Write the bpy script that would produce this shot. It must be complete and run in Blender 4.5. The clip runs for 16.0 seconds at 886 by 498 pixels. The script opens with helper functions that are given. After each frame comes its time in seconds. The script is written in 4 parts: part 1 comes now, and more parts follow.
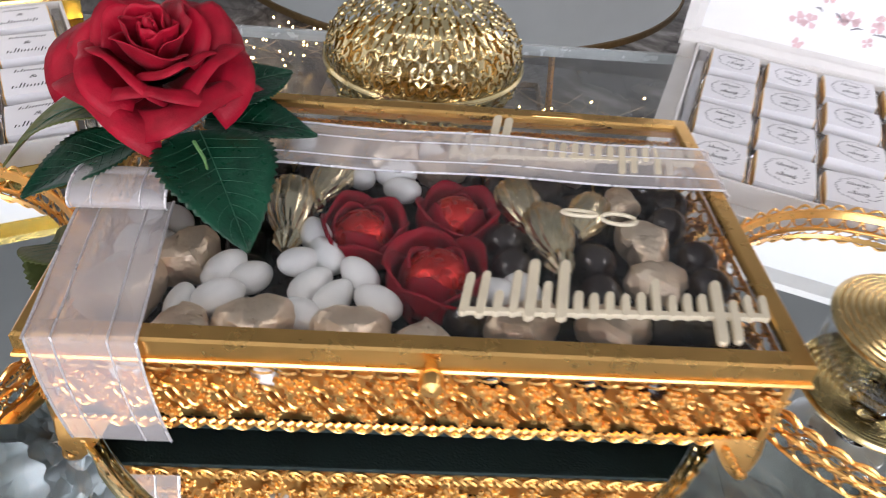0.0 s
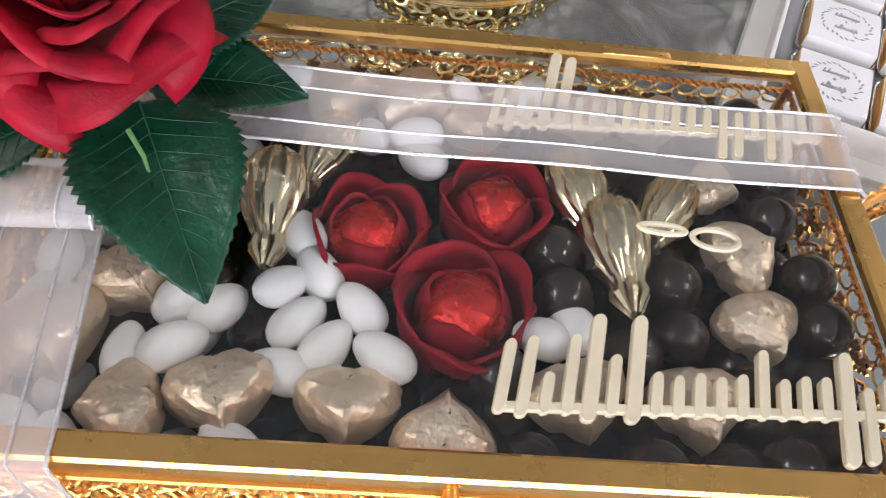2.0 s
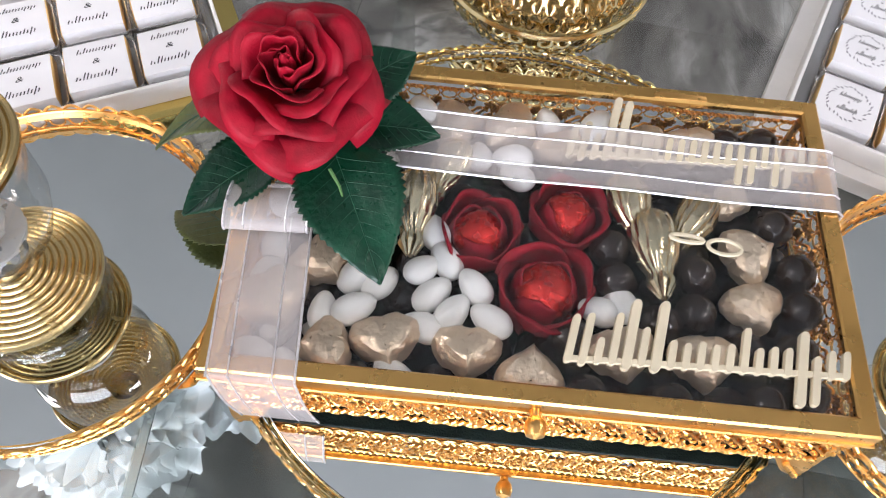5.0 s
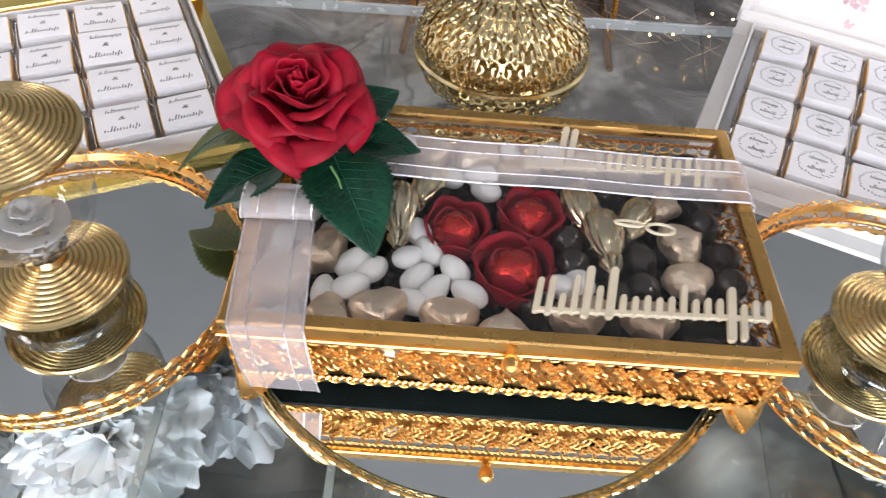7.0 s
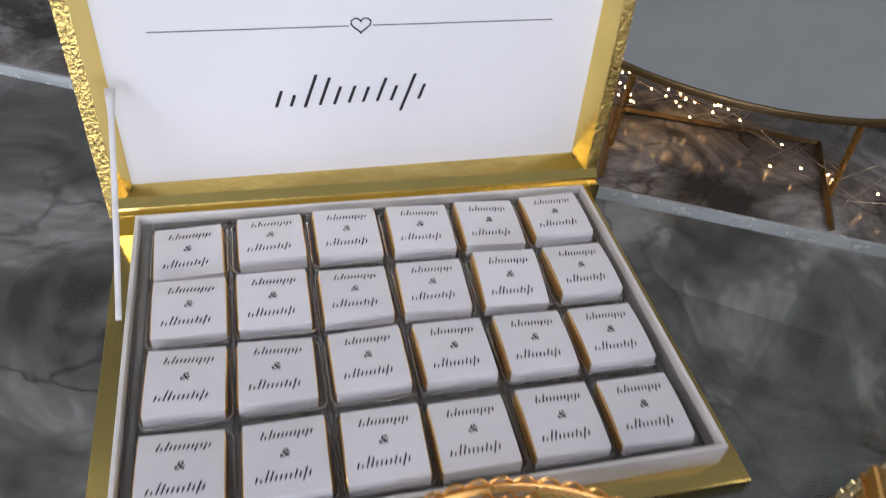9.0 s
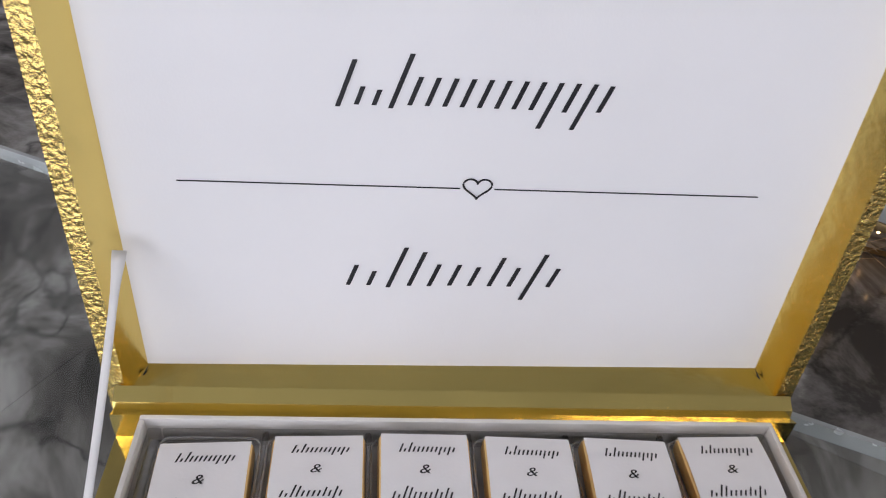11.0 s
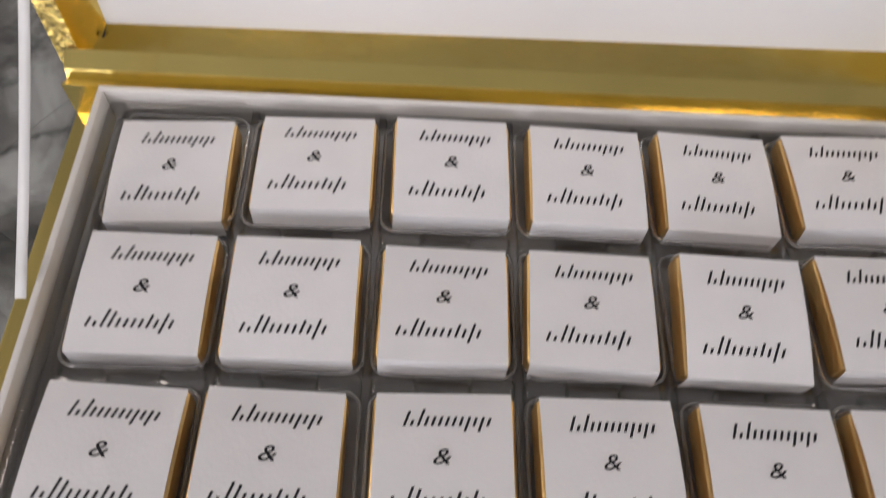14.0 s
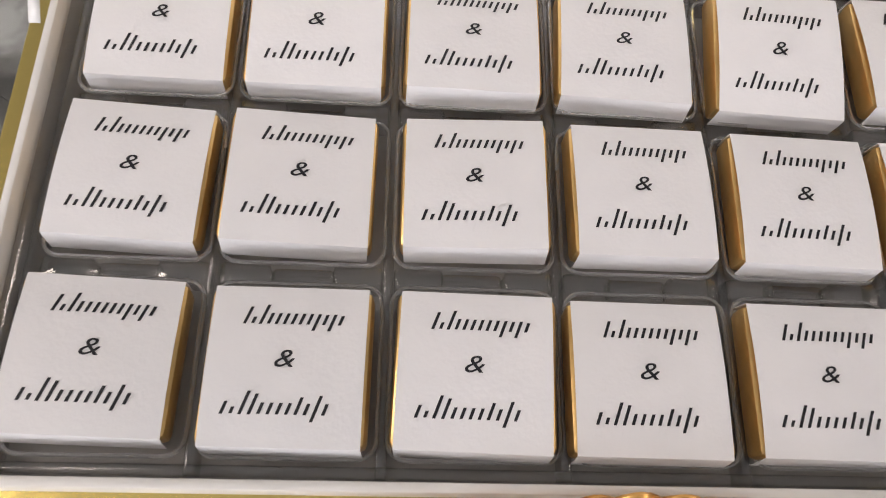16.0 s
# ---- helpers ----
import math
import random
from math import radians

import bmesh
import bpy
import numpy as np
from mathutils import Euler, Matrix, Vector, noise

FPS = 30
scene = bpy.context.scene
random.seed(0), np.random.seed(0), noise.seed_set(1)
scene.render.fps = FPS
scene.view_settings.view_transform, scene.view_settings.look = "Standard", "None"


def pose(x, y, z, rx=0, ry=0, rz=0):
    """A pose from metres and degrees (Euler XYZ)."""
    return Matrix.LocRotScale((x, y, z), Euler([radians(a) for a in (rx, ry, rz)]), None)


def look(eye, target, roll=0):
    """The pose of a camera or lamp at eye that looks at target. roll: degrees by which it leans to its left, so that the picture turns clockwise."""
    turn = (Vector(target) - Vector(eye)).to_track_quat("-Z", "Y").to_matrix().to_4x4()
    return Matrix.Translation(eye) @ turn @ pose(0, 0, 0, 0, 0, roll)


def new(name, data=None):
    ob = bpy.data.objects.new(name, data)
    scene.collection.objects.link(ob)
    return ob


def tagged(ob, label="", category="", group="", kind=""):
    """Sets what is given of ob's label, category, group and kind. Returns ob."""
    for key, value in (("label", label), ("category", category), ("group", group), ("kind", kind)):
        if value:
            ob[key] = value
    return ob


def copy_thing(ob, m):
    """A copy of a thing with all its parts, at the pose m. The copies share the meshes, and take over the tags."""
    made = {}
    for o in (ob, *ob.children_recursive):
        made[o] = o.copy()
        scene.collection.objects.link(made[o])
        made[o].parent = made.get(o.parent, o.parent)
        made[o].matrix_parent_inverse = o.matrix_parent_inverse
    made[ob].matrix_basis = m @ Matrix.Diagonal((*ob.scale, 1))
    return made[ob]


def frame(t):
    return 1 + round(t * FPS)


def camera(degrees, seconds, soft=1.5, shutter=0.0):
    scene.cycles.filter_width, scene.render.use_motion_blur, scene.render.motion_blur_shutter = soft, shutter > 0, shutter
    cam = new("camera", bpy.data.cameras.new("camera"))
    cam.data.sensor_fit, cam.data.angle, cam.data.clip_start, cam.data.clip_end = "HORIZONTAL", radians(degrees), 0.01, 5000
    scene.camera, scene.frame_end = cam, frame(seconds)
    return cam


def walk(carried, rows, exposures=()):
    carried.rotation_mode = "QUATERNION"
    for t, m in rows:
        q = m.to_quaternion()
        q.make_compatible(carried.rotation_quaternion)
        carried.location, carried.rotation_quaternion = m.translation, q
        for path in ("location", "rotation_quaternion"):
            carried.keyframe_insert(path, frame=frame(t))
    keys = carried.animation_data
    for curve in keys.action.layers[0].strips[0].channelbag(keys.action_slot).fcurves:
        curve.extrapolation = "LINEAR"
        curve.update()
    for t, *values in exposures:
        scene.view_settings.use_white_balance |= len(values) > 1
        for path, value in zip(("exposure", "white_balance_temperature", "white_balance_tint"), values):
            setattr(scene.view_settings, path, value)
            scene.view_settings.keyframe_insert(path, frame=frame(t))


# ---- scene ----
cam = camera(60.9, 16.0, soft=1.0, shutter=0.4)
UP = 0.625  # height of the path's zero above the marble floor
PATH = [
    (0, (-0.002, 0.092, 0.418), (-0.003, 1.641, -0.847), 6.8),
    (0.5, (-0.025, 0.138, 0.403), (-0.038, 1.614, -0.947), 7.2),
    (1, (-0.023, 0.17, 0.397), (-0.024, 1.529, -1.071), 8.1),
    (1.5, (-0.011, 0.198, 0.401), (0.014, 1.423, -1.18), 9.5),
    (2, (-0.014, 0.206, 0.413), (-0.007, 1.373, -1.212), 9.3),
    (2.5, (-0.023, 0.222, 0.433), (-0.05, 1.273, -1.267), 8.9),
    (3, (-0.021, 0.238, 0.451), (-0.019, 1.196, -1.304), 10.9),
    (3.5, (-0.024, 0.227, 0.464), (-0.067, 1.141, -1.314), 8.8),
    (4, (-0.033, 0.206, 0.482), (-0.121, 1.11, -1.3), 6.2),
    (4.2, (-0.035, 0.201, 0.491), (-0.149, 1.101, -1.292), 4.6),
    (6.3, (-0.014, 0.079, 0.537), (-0.135, 1.337, -1.013), 4.3),
    (6.5, (-0.011, 0.067, 0.53), (-0.121, 1.36, -0.992), 4.4),
    (7, (-0.022, 0.059, 0.517), (-0.126, 1.4, -0.962), 5.3),
    (7.5, (-0.08, 0.067, 0.503), (-0.228, 1.468, -0.917), 6.2),
    (8, (-0.173, 0.118, 0.49), (-0.4, 1.53, -0.908), 6.7),
    (8.5, (-0.247, 0.171, 0.477), (-0.553, 1.579, -0.909), 7.4),
    (9, (-0.288, 0.217, 0.473), (-0.647, 1.636, -0.89), 7.5),
    (9.5, (-0.31, 0.267, 0.459), (-0.704, 1.72, -0.858), 8.5),
    (10, (-0.336, 0.312, 0.449), (-0.798, 1.795, -0.81), 9.0),
    (10.2, (-0.34, 0.32, 0.446), (-0.854, 1.815, -0.778), 8.6),
    (12.3, (-0.355, 0.382, 0.422), (-1.07, 1.678, -0.922), 5.5),
    (12.5, (-0.355, 0.384, 0.418), (-1.064, 1.665, -0.945), 5.4),
    (13, (-0.354, 0.388, 0.407), (-1.002, 1.565, -1.075), 5.6),
    (13.5, (-0.35, 0.389, 0.398), (-0.918, 1.409, -1.225), 5.4),
    (14, (-0.354, 0.384, 0.373), (-0.82, 1.282, -1.352), 6.2),
    (14.5, (-0.353, 0.378, 0.348), (-0.734, 1.172, -1.447), 7.3),
    (15, (-0.346, 0.373, 0.341), (-0.652, 1.093, -1.499), 10.0),
    (15.5, (-0.344, 0.358, 0.342), (-0.628, 1.054, -1.512), 11.2),
    (16, (-0.343, 0.348, 0.352), (-0.625, 1.039, -1.503), 11.3),
]
EXPOSURES = [(0.0, 0.10, 6550, 20), (1.5, 0.38, 6550, 19), (4.0, 0.60, 6500, 19), (7.0, 0.28, 6600, 20), (8.0, 0.02, 6400, 21), (9.0, -0.42, 6350, 20), (10.2, -0.50, 6500, 20),
             (12.5, -0.76, 6700, 20), (13.2, -0.80, 6850, 22), (14.5, -0.20, 7100, 20), (15.2, -0.06, 7200, 20), (16.0, -0.04, 7200, 20)]
walk(cam, [(t, look((e[0], e[1], e[2] + UP), (a[0], a[1], a[2] + UP), r)) for t, e, a, r in PATH], EXPOSURES)

# ---- light ----
world = bpy.data.worlds.new("sky")
scene.world = world
world.use_nodes = True
sky = world.node_tree.nodes.new("ShaderNodeTexSky")
sky.sky_type, sky.sun_disc = "NISHITA", False
sky.sun_elevation, sky.sun_rotation = radians(40), radians(200)
# floor colour carries the shading of the gaps between the pieces
world.node_tree.links.new(sky.outputs[0], world.node_tree.nodes["Background"].inputs[0])
world.node_tree.nodes["Background"].inputs[1].default_value = 0.10
T = 0.78          # top of the acrylic display table
ROOM_H = 2.9


def area_lamp(name, m, sx, sy, watts, colour):
    d = bpy.data.lights.new(name, "AREA")
    d.shape, d.size, d.size_y, d.energy, d.color = "RECTANGLE", sx, sy, watts, colour
    ob = new(name, d)
    ob.matrix_world = m
    return ob


# long ceiling panels, and an assumed daylight window, unseen, added behind the camera
PANELS = [(-1.9, -0.5), (1.9, -0.6), (-2.5, -1.7), (2.5, 1.6)]
for px, py in PANELS:
    area_lamp("ceiling_panel_light", pose(px, py, ROOM_H - 0.06, 0, 0, 0), 0.5, 0.9, 9.0, (1.0, 0.96, 0.90))
area_lamp("assumed_window_fill", look((0.35, -2.38, 1.30), (-0.1, 0.6, 0.8)), 2.6, 1.5, 92, (0.84, 0.92, 1.0))


# ---- materials ----
def material(name, colour, rough=0.5, metal=0.0, vary=0.08, scale=30.0, bump=0.0, bump_scale=120.0, coat=0.0,
             rough_vary=0.1, colour2=None, per_object=0.0, detail=5.0, sheen=0.0, spec=0.5, trans=0.0, ior=1.45, alpha=1.0):
    m = bpy.data.materials.new(name)
    m.use_nodes = True
    n, l = m.node_tree.nodes, m.node_tree.links
    b = n["Principled BSDF"]
    b.inputs["Metallic"].default_value = metal
    b.inputs["Coat Weight"].default_value = coat
    b.inputs["Sheen Weight"].default_value = sheen
    b.inputs["Transmission Weight"].default_value = trans
    b.inputs["IOR"].default_value = ior
    b.inputs["Specular IOR Level"].default_value = spec
    b.inputs["Alpha"].default_value = alpha
    tc = n.new("ShaderNodeTexCoord")
    big = n.new("ShaderNodeTexNoise")
    big.inputs["Scale"].default_value, big.inputs["Detail"].default_value = scale, detail
    l.new(tc.outputs["Object"], big.inputs["Vector"])
    mix = n.new("ShaderNodeMix")
    mix.data_type = "RGBA"
    c2 = colour2 or tuple(max(0.0, c * (1 - 2.5 * vary)) for c in colour)
    mix.inputs[6].default_value = (*colour, 1)
    mix.inputs[7].default_value = (*c2, 1)
    ramp = n.new("ShaderNodeMapRange")
    ramp.inputs[1].default_value, ramp.inputs[2].default_value = 0.38, 0.68
    l.new(big.outputs[0], ramp.inputs[0])
    l.new(ramp.outputs[0], mix.inputs[0])
    out = mix.outputs[2]
    if per_object:
        info, hsv, mr = n.new("ShaderNodeObjectInfo"), n.new("ShaderNodeHueSaturation"), n.new("ShaderNodeMapRange")
        mr.inputs[3].default_value, mr.inputs[4].default_value = 1 - per_object, 1 + per_object
        l.new(info.outputs["Random"], mr.inputs[0])
        l.new(mr.outputs[0], hsv.inputs["Value"])
        l.new(out, hsv.inputs["Color"])
        out = hsv.outputs[0]
    l.new(out, b.inputs["Base Color"])
    fine = n.new("ShaderNodeTexNoise")
    fine.inputs["Scale"].default_value, fine.inputs["Detail"].default_value = bump_scale, 4
    l.new(tc.outputs["Object"], fine.inputs["Vector"])
    rr = n.new("ShaderNodeMapRange")
    rr.inputs[3].default_value, rr.inputs[4].default_value = max(0.0, rough - rough_vary), min(1.0, rough + rough_vary)
    l.new(fine.outputs[0], rr.inputs[0])
    l.new(rr.outputs[0], b.inputs["Roughness"])
    if bump:
        bp = n.new("ShaderNodeBump")
        bp.inputs["Strength"].default_value, bp.inputs["Distance"].default_value = bump, 0.002
        l.new(fine.outputs[0], bp.inputs["Height"])
        l.new(bp.outputs[0], b.inputs["Normal"])
    return m


def clear_material(name, tint, see, rough=0.05, bump=0.0, bump_scale=200.0):
    """Thin clear sheet: mostly straight through, some gloss on top."""
    m = bpy.data.materials.new(name)
    m.use_nodes = True
    n, l = m.node_tree.nodes, m.node_tree.links
    n.remove(n["Principled BSDF"])
    tr, gl, mx, lw = n.new("ShaderNodeBsdfTransparent"), n.new("ShaderNodeBsdfGlossy"), n.new("ShaderNodeMixShader"), n.new("ShaderNodeLayerWeight")
    pw, fr = n.new("ShaderNodeMath"), n.new("ShaderNodeMath")
    tr.inputs[0].default_value = (*tint, 1)
    gl.inputs["Roughness"].default_value = rough
    lw.inputs[0].default_value = 0.5
    pw.operation, fr.operation = "POWER", "MULTIPLY_ADD"
    pw.inputs[1].default_value = 4.0
    fr.inputs[1].default_value, fr.inputs[2].default_value = 0.8, see
    l.new(lw.outputs["Facing"], pw.inputs[0])
    l.new(pw.outputs[0], fr.inputs[0])
    l.new(fr.outputs[0], mx.inputs[0])
    l.new(tr.outputs[0], mx.inputs[1])
    l.new(gl.outputs[0], mx.inputs[2])
    l.new(mx.outputs[0], n["Material Output"].inputs[0])
    if bump:
        tex, bp = n.new("ShaderNodeTexNoise"), n.new("ShaderNodeBump")
        tex.inputs["Scale"].default_value = bump_scale
        bp.inputs["Strength"].default_value = bump
        l.new(tex.outputs[0], bp.inputs["Height"])
        l.new(bp.outputs[0], gl.inputs["Normal"])
    return m


def sheer_material(name, colour, cover, wave_scale):
    """Organza: fine threads over see-through gaps."""
    m = bpy.data.materials.new(name)
    m.use_nodes = True
    n, l = m.node_tree.nodes, m.node_tree.links
    b = n["Principled BSDF"]
    b.inputs["Base Color"].default_value = (*colour, 1)
    b.inputs["Roughness"].default_value = 0.45
    b.inputs["Sheen Weight"].default_value = 0.4
    tc, wv, mr = n.new("ShaderNodeTexCoord"), n.new("ShaderNodeTexWave"), n.new("ShaderNodeMapRange")
    wv.inputs["Scale"].default_value, wv.inputs["Distortion"].default_value = wave_scale, 0.4
    ns, ad = n.new("ShaderNodeTexNoise"), n.new("ShaderNodeMath")
    ns.inputs["Scale"].default_value = 35
    l.new(tc.outputs["Object"], wv.inputs["Vector"])
    l.new(tc.outputs["Object"], ns.inputs["Vector"])
    ad.operation = "MULTIPLY_ADD"
    ad.inputs[1].default_value = 0.5
    l.new(ns.outputs[0], ad.inputs[0])
    l.new(wv.outputs[0], ad.inputs[2])
    mr.inputs[1].default_value, mr.inputs[2].default_value = 0.0, 1.5
    mr.inputs[3].default_value, mr.inputs[4].default_value = cover - 0.09, cover + 0.09
    l.new(ad.outputs[0], mr.inputs[0])
    l.new(mr.outputs[0], b.inputs["Alpha"])
    return m


def marble_material():
    m = bpy.data.materials.new("grey_marble")
    m.use_nodes = True
    n, l = m.node_tree.nodes, m.node_tree.links
    b = n["Principled BSDF"]
    tc = n.new("ShaderNodeTexCoord")
    warp, cloud, vein = n.new("ShaderNodeTexNoise"), n.new("ShaderNodeTexNoise"), n.new("ShaderNodeTexVoronoi")
    cloud.inputs["Scale"].default_value, cloud.inputs["Detail"].default_value, cloud.inputs["Distortion"].default_value = 3.2, 15, 0.8
    cloud.inputs["Roughness"].default_value = 0.66
    warp.inputs["Scale"].default_value, warp.inputs["Detail"].default_value = 2.2, 7
    vein.feature = "DISTANCE_TO_EDGE"
    vein.inputs["Scale"].default_value = 3.4
    mixv = n.new("ShaderNodeMix")
    mixv.data_type = "RGBA"
    mixv.inputs[0].default_value = 0.55
    l.new(tc.outputs["Object"], warp.inputs["Vector"])
    l.new(tc.outputs["Object"], cloud.inputs["Vector"])
    l.new(tc.outputs["Object"], mixv.inputs[6])
    l.new(warp.outputs[1], mixv.inputs[7])
    l.new(mixv.outputs[2], vein.inputs["Vector"])
    cr = n.new("ShaderNodeValToRGB")
    e = cr.color_ramp.elements
    e[0].position, e[0].color = 0.38, (0.060, 0.054, 0.049, 1)
    e[1].position, e[1].color = 0.64, (0.50, 0.48, 0.46, 1)
    k = e.new(0.51)
    k.color = (0.20, 0.184, 0.170, 1)
    l.new(cloud.outputs[0], cr.inputs[0])
    vr = n.new("ShaderNodeMapRange")
    vr.inputs[1].default_value, vr.inputs[2].default_value = 0.0, 0.03
    vr.inputs[3].default_value, vr.inputs[4].default_value = 1.1, 0.0
    l.new(vein.outputs["Distance"], vr.inputs[0])
    mul = n.new("ShaderNodeMath")
    mul.operation = "MULTIPLY"
    l.new(vr.outputs[0], mul.inputs[0])
    l.new(warp.outputs[0], mul.inputs[1])
    mv = n.new("ShaderNodeMix")
    mv.data_type = "RGBA"
    mv.inputs[7].default_value = (0.025, 0.024, 0.022, 1)
    l.new(mul.outputs[0], mv.inputs[0])
    l.new(cr.outputs[0], mv.inputs[6])
    l.new(mv.outputs[2], b.inputs["Base Color"])
    b.inputs["Roughness"].default_value = 0.16
    b.inputs["Specular IOR Level"].default_value = 0.5
    return m


def glow_material(name, colour, strength):
    m = bpy.data.materials.new(name)
    m.use_nodes = True
    b = m.node_tree.nodes["Principled BSDF"]
    b.inputs["Base Color"].default_value = (*colour, 1)
    b.inputs["Emission Color"].default_value = (*colour, 1)
    b.inputs["Emission Strength"].default_value = strength
    return m


GOLD = material("polished_gold", (0.93, 0.515, 0.165), 0.30, 1.0, 0.05, 60, 0.05, 300)
GOLD_FRAME = material("satin_gold_frame", (0.80, 0.465, 0.15), 0.28, 1.0, 0.04, 40, rough_vary=0.04)
GOLD_PALE = material("pale_gold_metal", (0.80, 0.66, 0.36), 0.20, 1.0, 0.06, 40, 0.05, 250)
GOLD_LID = material("brushed_gold_lid", (0.72, 0.53, 0.25), 0.26, 1.0, 0.05, 40, rough_vary=0.05)
GOLD_CARD = material("gold_foil_card", (0.87, 0.66, 0.22), 0.19, 1.0, 0.04, 20, 0.16, 70, rough_vary=0.06)
GOLD_CRINKLE = material("crinkled_gold_card", (0.78, 0.58, 0.20), 0.24, 1.0, 0.06, 60, 0.7, 420)
FOIL = material("champagne_foil", (0.80, 0.64, 0.48), 0.32, 0.72, 0.05, 60, 0.85, 210, per_object=0.08)
POD_FOIL = material("bright_gold_foil", (0.82, 0.70, 0.48), 0.24, 1.0, 0.05, 60, 0.0, 300)
ORANGE_FOIL = material("gold_wrap_foil", (0.88, 0.58, 0.24), 0.36, 0.9, 0.05, 90, 0.10, 300)
RED_FOIL = material("red_foil", (0.62, 0.035, 0.03), 0.28, 0.75, 0.12, 60, 0.8, 280)
PETAL = material("rose_fabric", (0.35, 0.004, 0.019), 0.52, 0.0, 0.16, 60, 0.15, 700, sheen=0.02, spec=0.22, per_object=0.12)
PETAL_SMALL = material("red_felt_petal", (0.27, 0.006, 0.017), 0.6, 0.0, 0.12, 60, 0.12, 900, sheen=0.02, spec=0.15, per_object=0.10)
LEAF = material("fabric_leaf_green", (0.003, 0.050, 0.024), 0.30, 0.0, 0.25, 45, 0.30, 220, spec=0.40)
LEAF_OLIVE = material("fabric_leaf_olive", (0.085, 0.10, 0.022), 0.5, 0.0, 0.12, 60, 0.2, 300)
VEIN = material("leaf_vein", (0.014, 0.085, 0.046), 0.45)
STEM = material("stem_green", (0.10, 0.22, 0.07), 0.5)
ALMOND = material("sugar_almond", (0.80, 0.79, 0.77), 0.42, 0.0, 0.02, 90, 0.12, 200, per_object=0.03)
CHOCOLATE = material("dark_chocolate", (0.020, 0.011, 0.009), 0.24, 0.0, 0.1, 60, 0.05, 150, coat=0.25)
PAPER = material("white_paper", (0.80, 0.79, 0.80), 0.6, 0.0, 0.015, 50, 0.06, 700, per_object=0.015)
LID_PAPER = material("white_card", (0.82, 0.82, 0.83), 0.5, 0.0, 0.012, 12, 0.04, 900)
SHADED_CARD = material("shaded_grey_card", (0.42, 0.41, 0.40), 0.6, 0.0, 0.05, 60)
WHITE_CARD = material("white_board", (0.78, 0.76, 0.73), 0.55, 0.0, 0.02, 60, 0.1, 500)
INK = material("black_ink", (0.012, 0.012, 0.016), 0.5)
PINK_INK = material("blossom_print", (0.78, 0.55, 0.57), 0.6)
GREY_INK = material("wreath_print", (0.30, 0.29, 0.31), 0.6)
SATIN = material("white_satin", (0.80, 0.80, 0.80), 0.4, sheen=0.3)
CREAM_WOOD = material("cream_painted_wood", (0.66, 0.58, 0.42), 0.5, 0.0, 0.04, 80, 0.1, 500)
SILVER_THREAD = material("silver_thread", (0.80, 0.78, 0.80), 0.3, 0.6, 0.1, 900)
BRONZE = material("dark_bronze", (0.26, 0.17, 0.08), 0.38, 1.0, 0.06, 60)
DARK_BASE = material("dark_green_felt", (0.006, 0.018, 0.016), 0.75, 0.0, 0.1, 80, 0.3, 900)
MIRROR = material("mirror_glass", (0.86, 0.90, 0.89), 0.012, 1.0, 0.01, 4, 0.0, 30, rough_vary=0.01)
CRYSTAL = material("crystal_glass", (0.96, 0.97, 0.98), 0.02, trans=1.0, ior=1.52, vary=0.0, rough_vary=0.015)
FROST = material("frosted_glass", (0.90, 0.89, 0.87), 0.30, trans=0.6, ior=1.45, vary=0.02)
GLASS = clear_material("thin_clear_glass", (0.93, 0.94, 0.94), 0.08, 0.02)
LID_GLASS = clear_material("lid_glass", (0.96, 0.97, 0.97), 0.035, 0.01)
ACRYLIC = clear_material("clear_acrylic", (0.93, 0.955, 0.95), 0.03, 0.03)
ACRYLIC_EDGE = material("acrylic_edge", (0.80, 0.84, 0.84), 0.25, trans=0.4)
BLISTER_EDGE = material("moulded_plastic_edge", (0.60, 0.60, 0.60), 0.18, trans=0.75, ior=1.3, vary=0.02)
BLISTER = clear_material("clear_blister_plastic", (0.86, 0.86, 0.86), 0.10, 0.12, 0.12, 120)
ORGANZA = sheer_material("organza", (0.84, 0.78, 0.77), 0.33, 900)
MARBLE = marble_material()
PLASTER = material("grey_plaster", (0.60, 0.61, 0.61), 0.8, 0.0, 0.03, 3, 0.1, 60)
CEILING_MAT = material("ceiling_paint", (0.62, 0.65, 0.66), 0.8, 0.0, 0.02, 3)
WHITE_PETAL = material("white_flower_petal", (0.92, 0.945, 0.95), 0.6, 0.0, 0.02, 60, 0.1, 300, sheen=0.2)
BULB = glow_material("warm_bulb", (1.0, 0.60, 0.22), 20)
PANEL_GLOW = glow_material("light_diffuser", (1.0, 0.97, 0.92), 6)
WIRE = material("thin_copper_wire", (0.60, 0.45, 0.30), 0.35, 0.8)


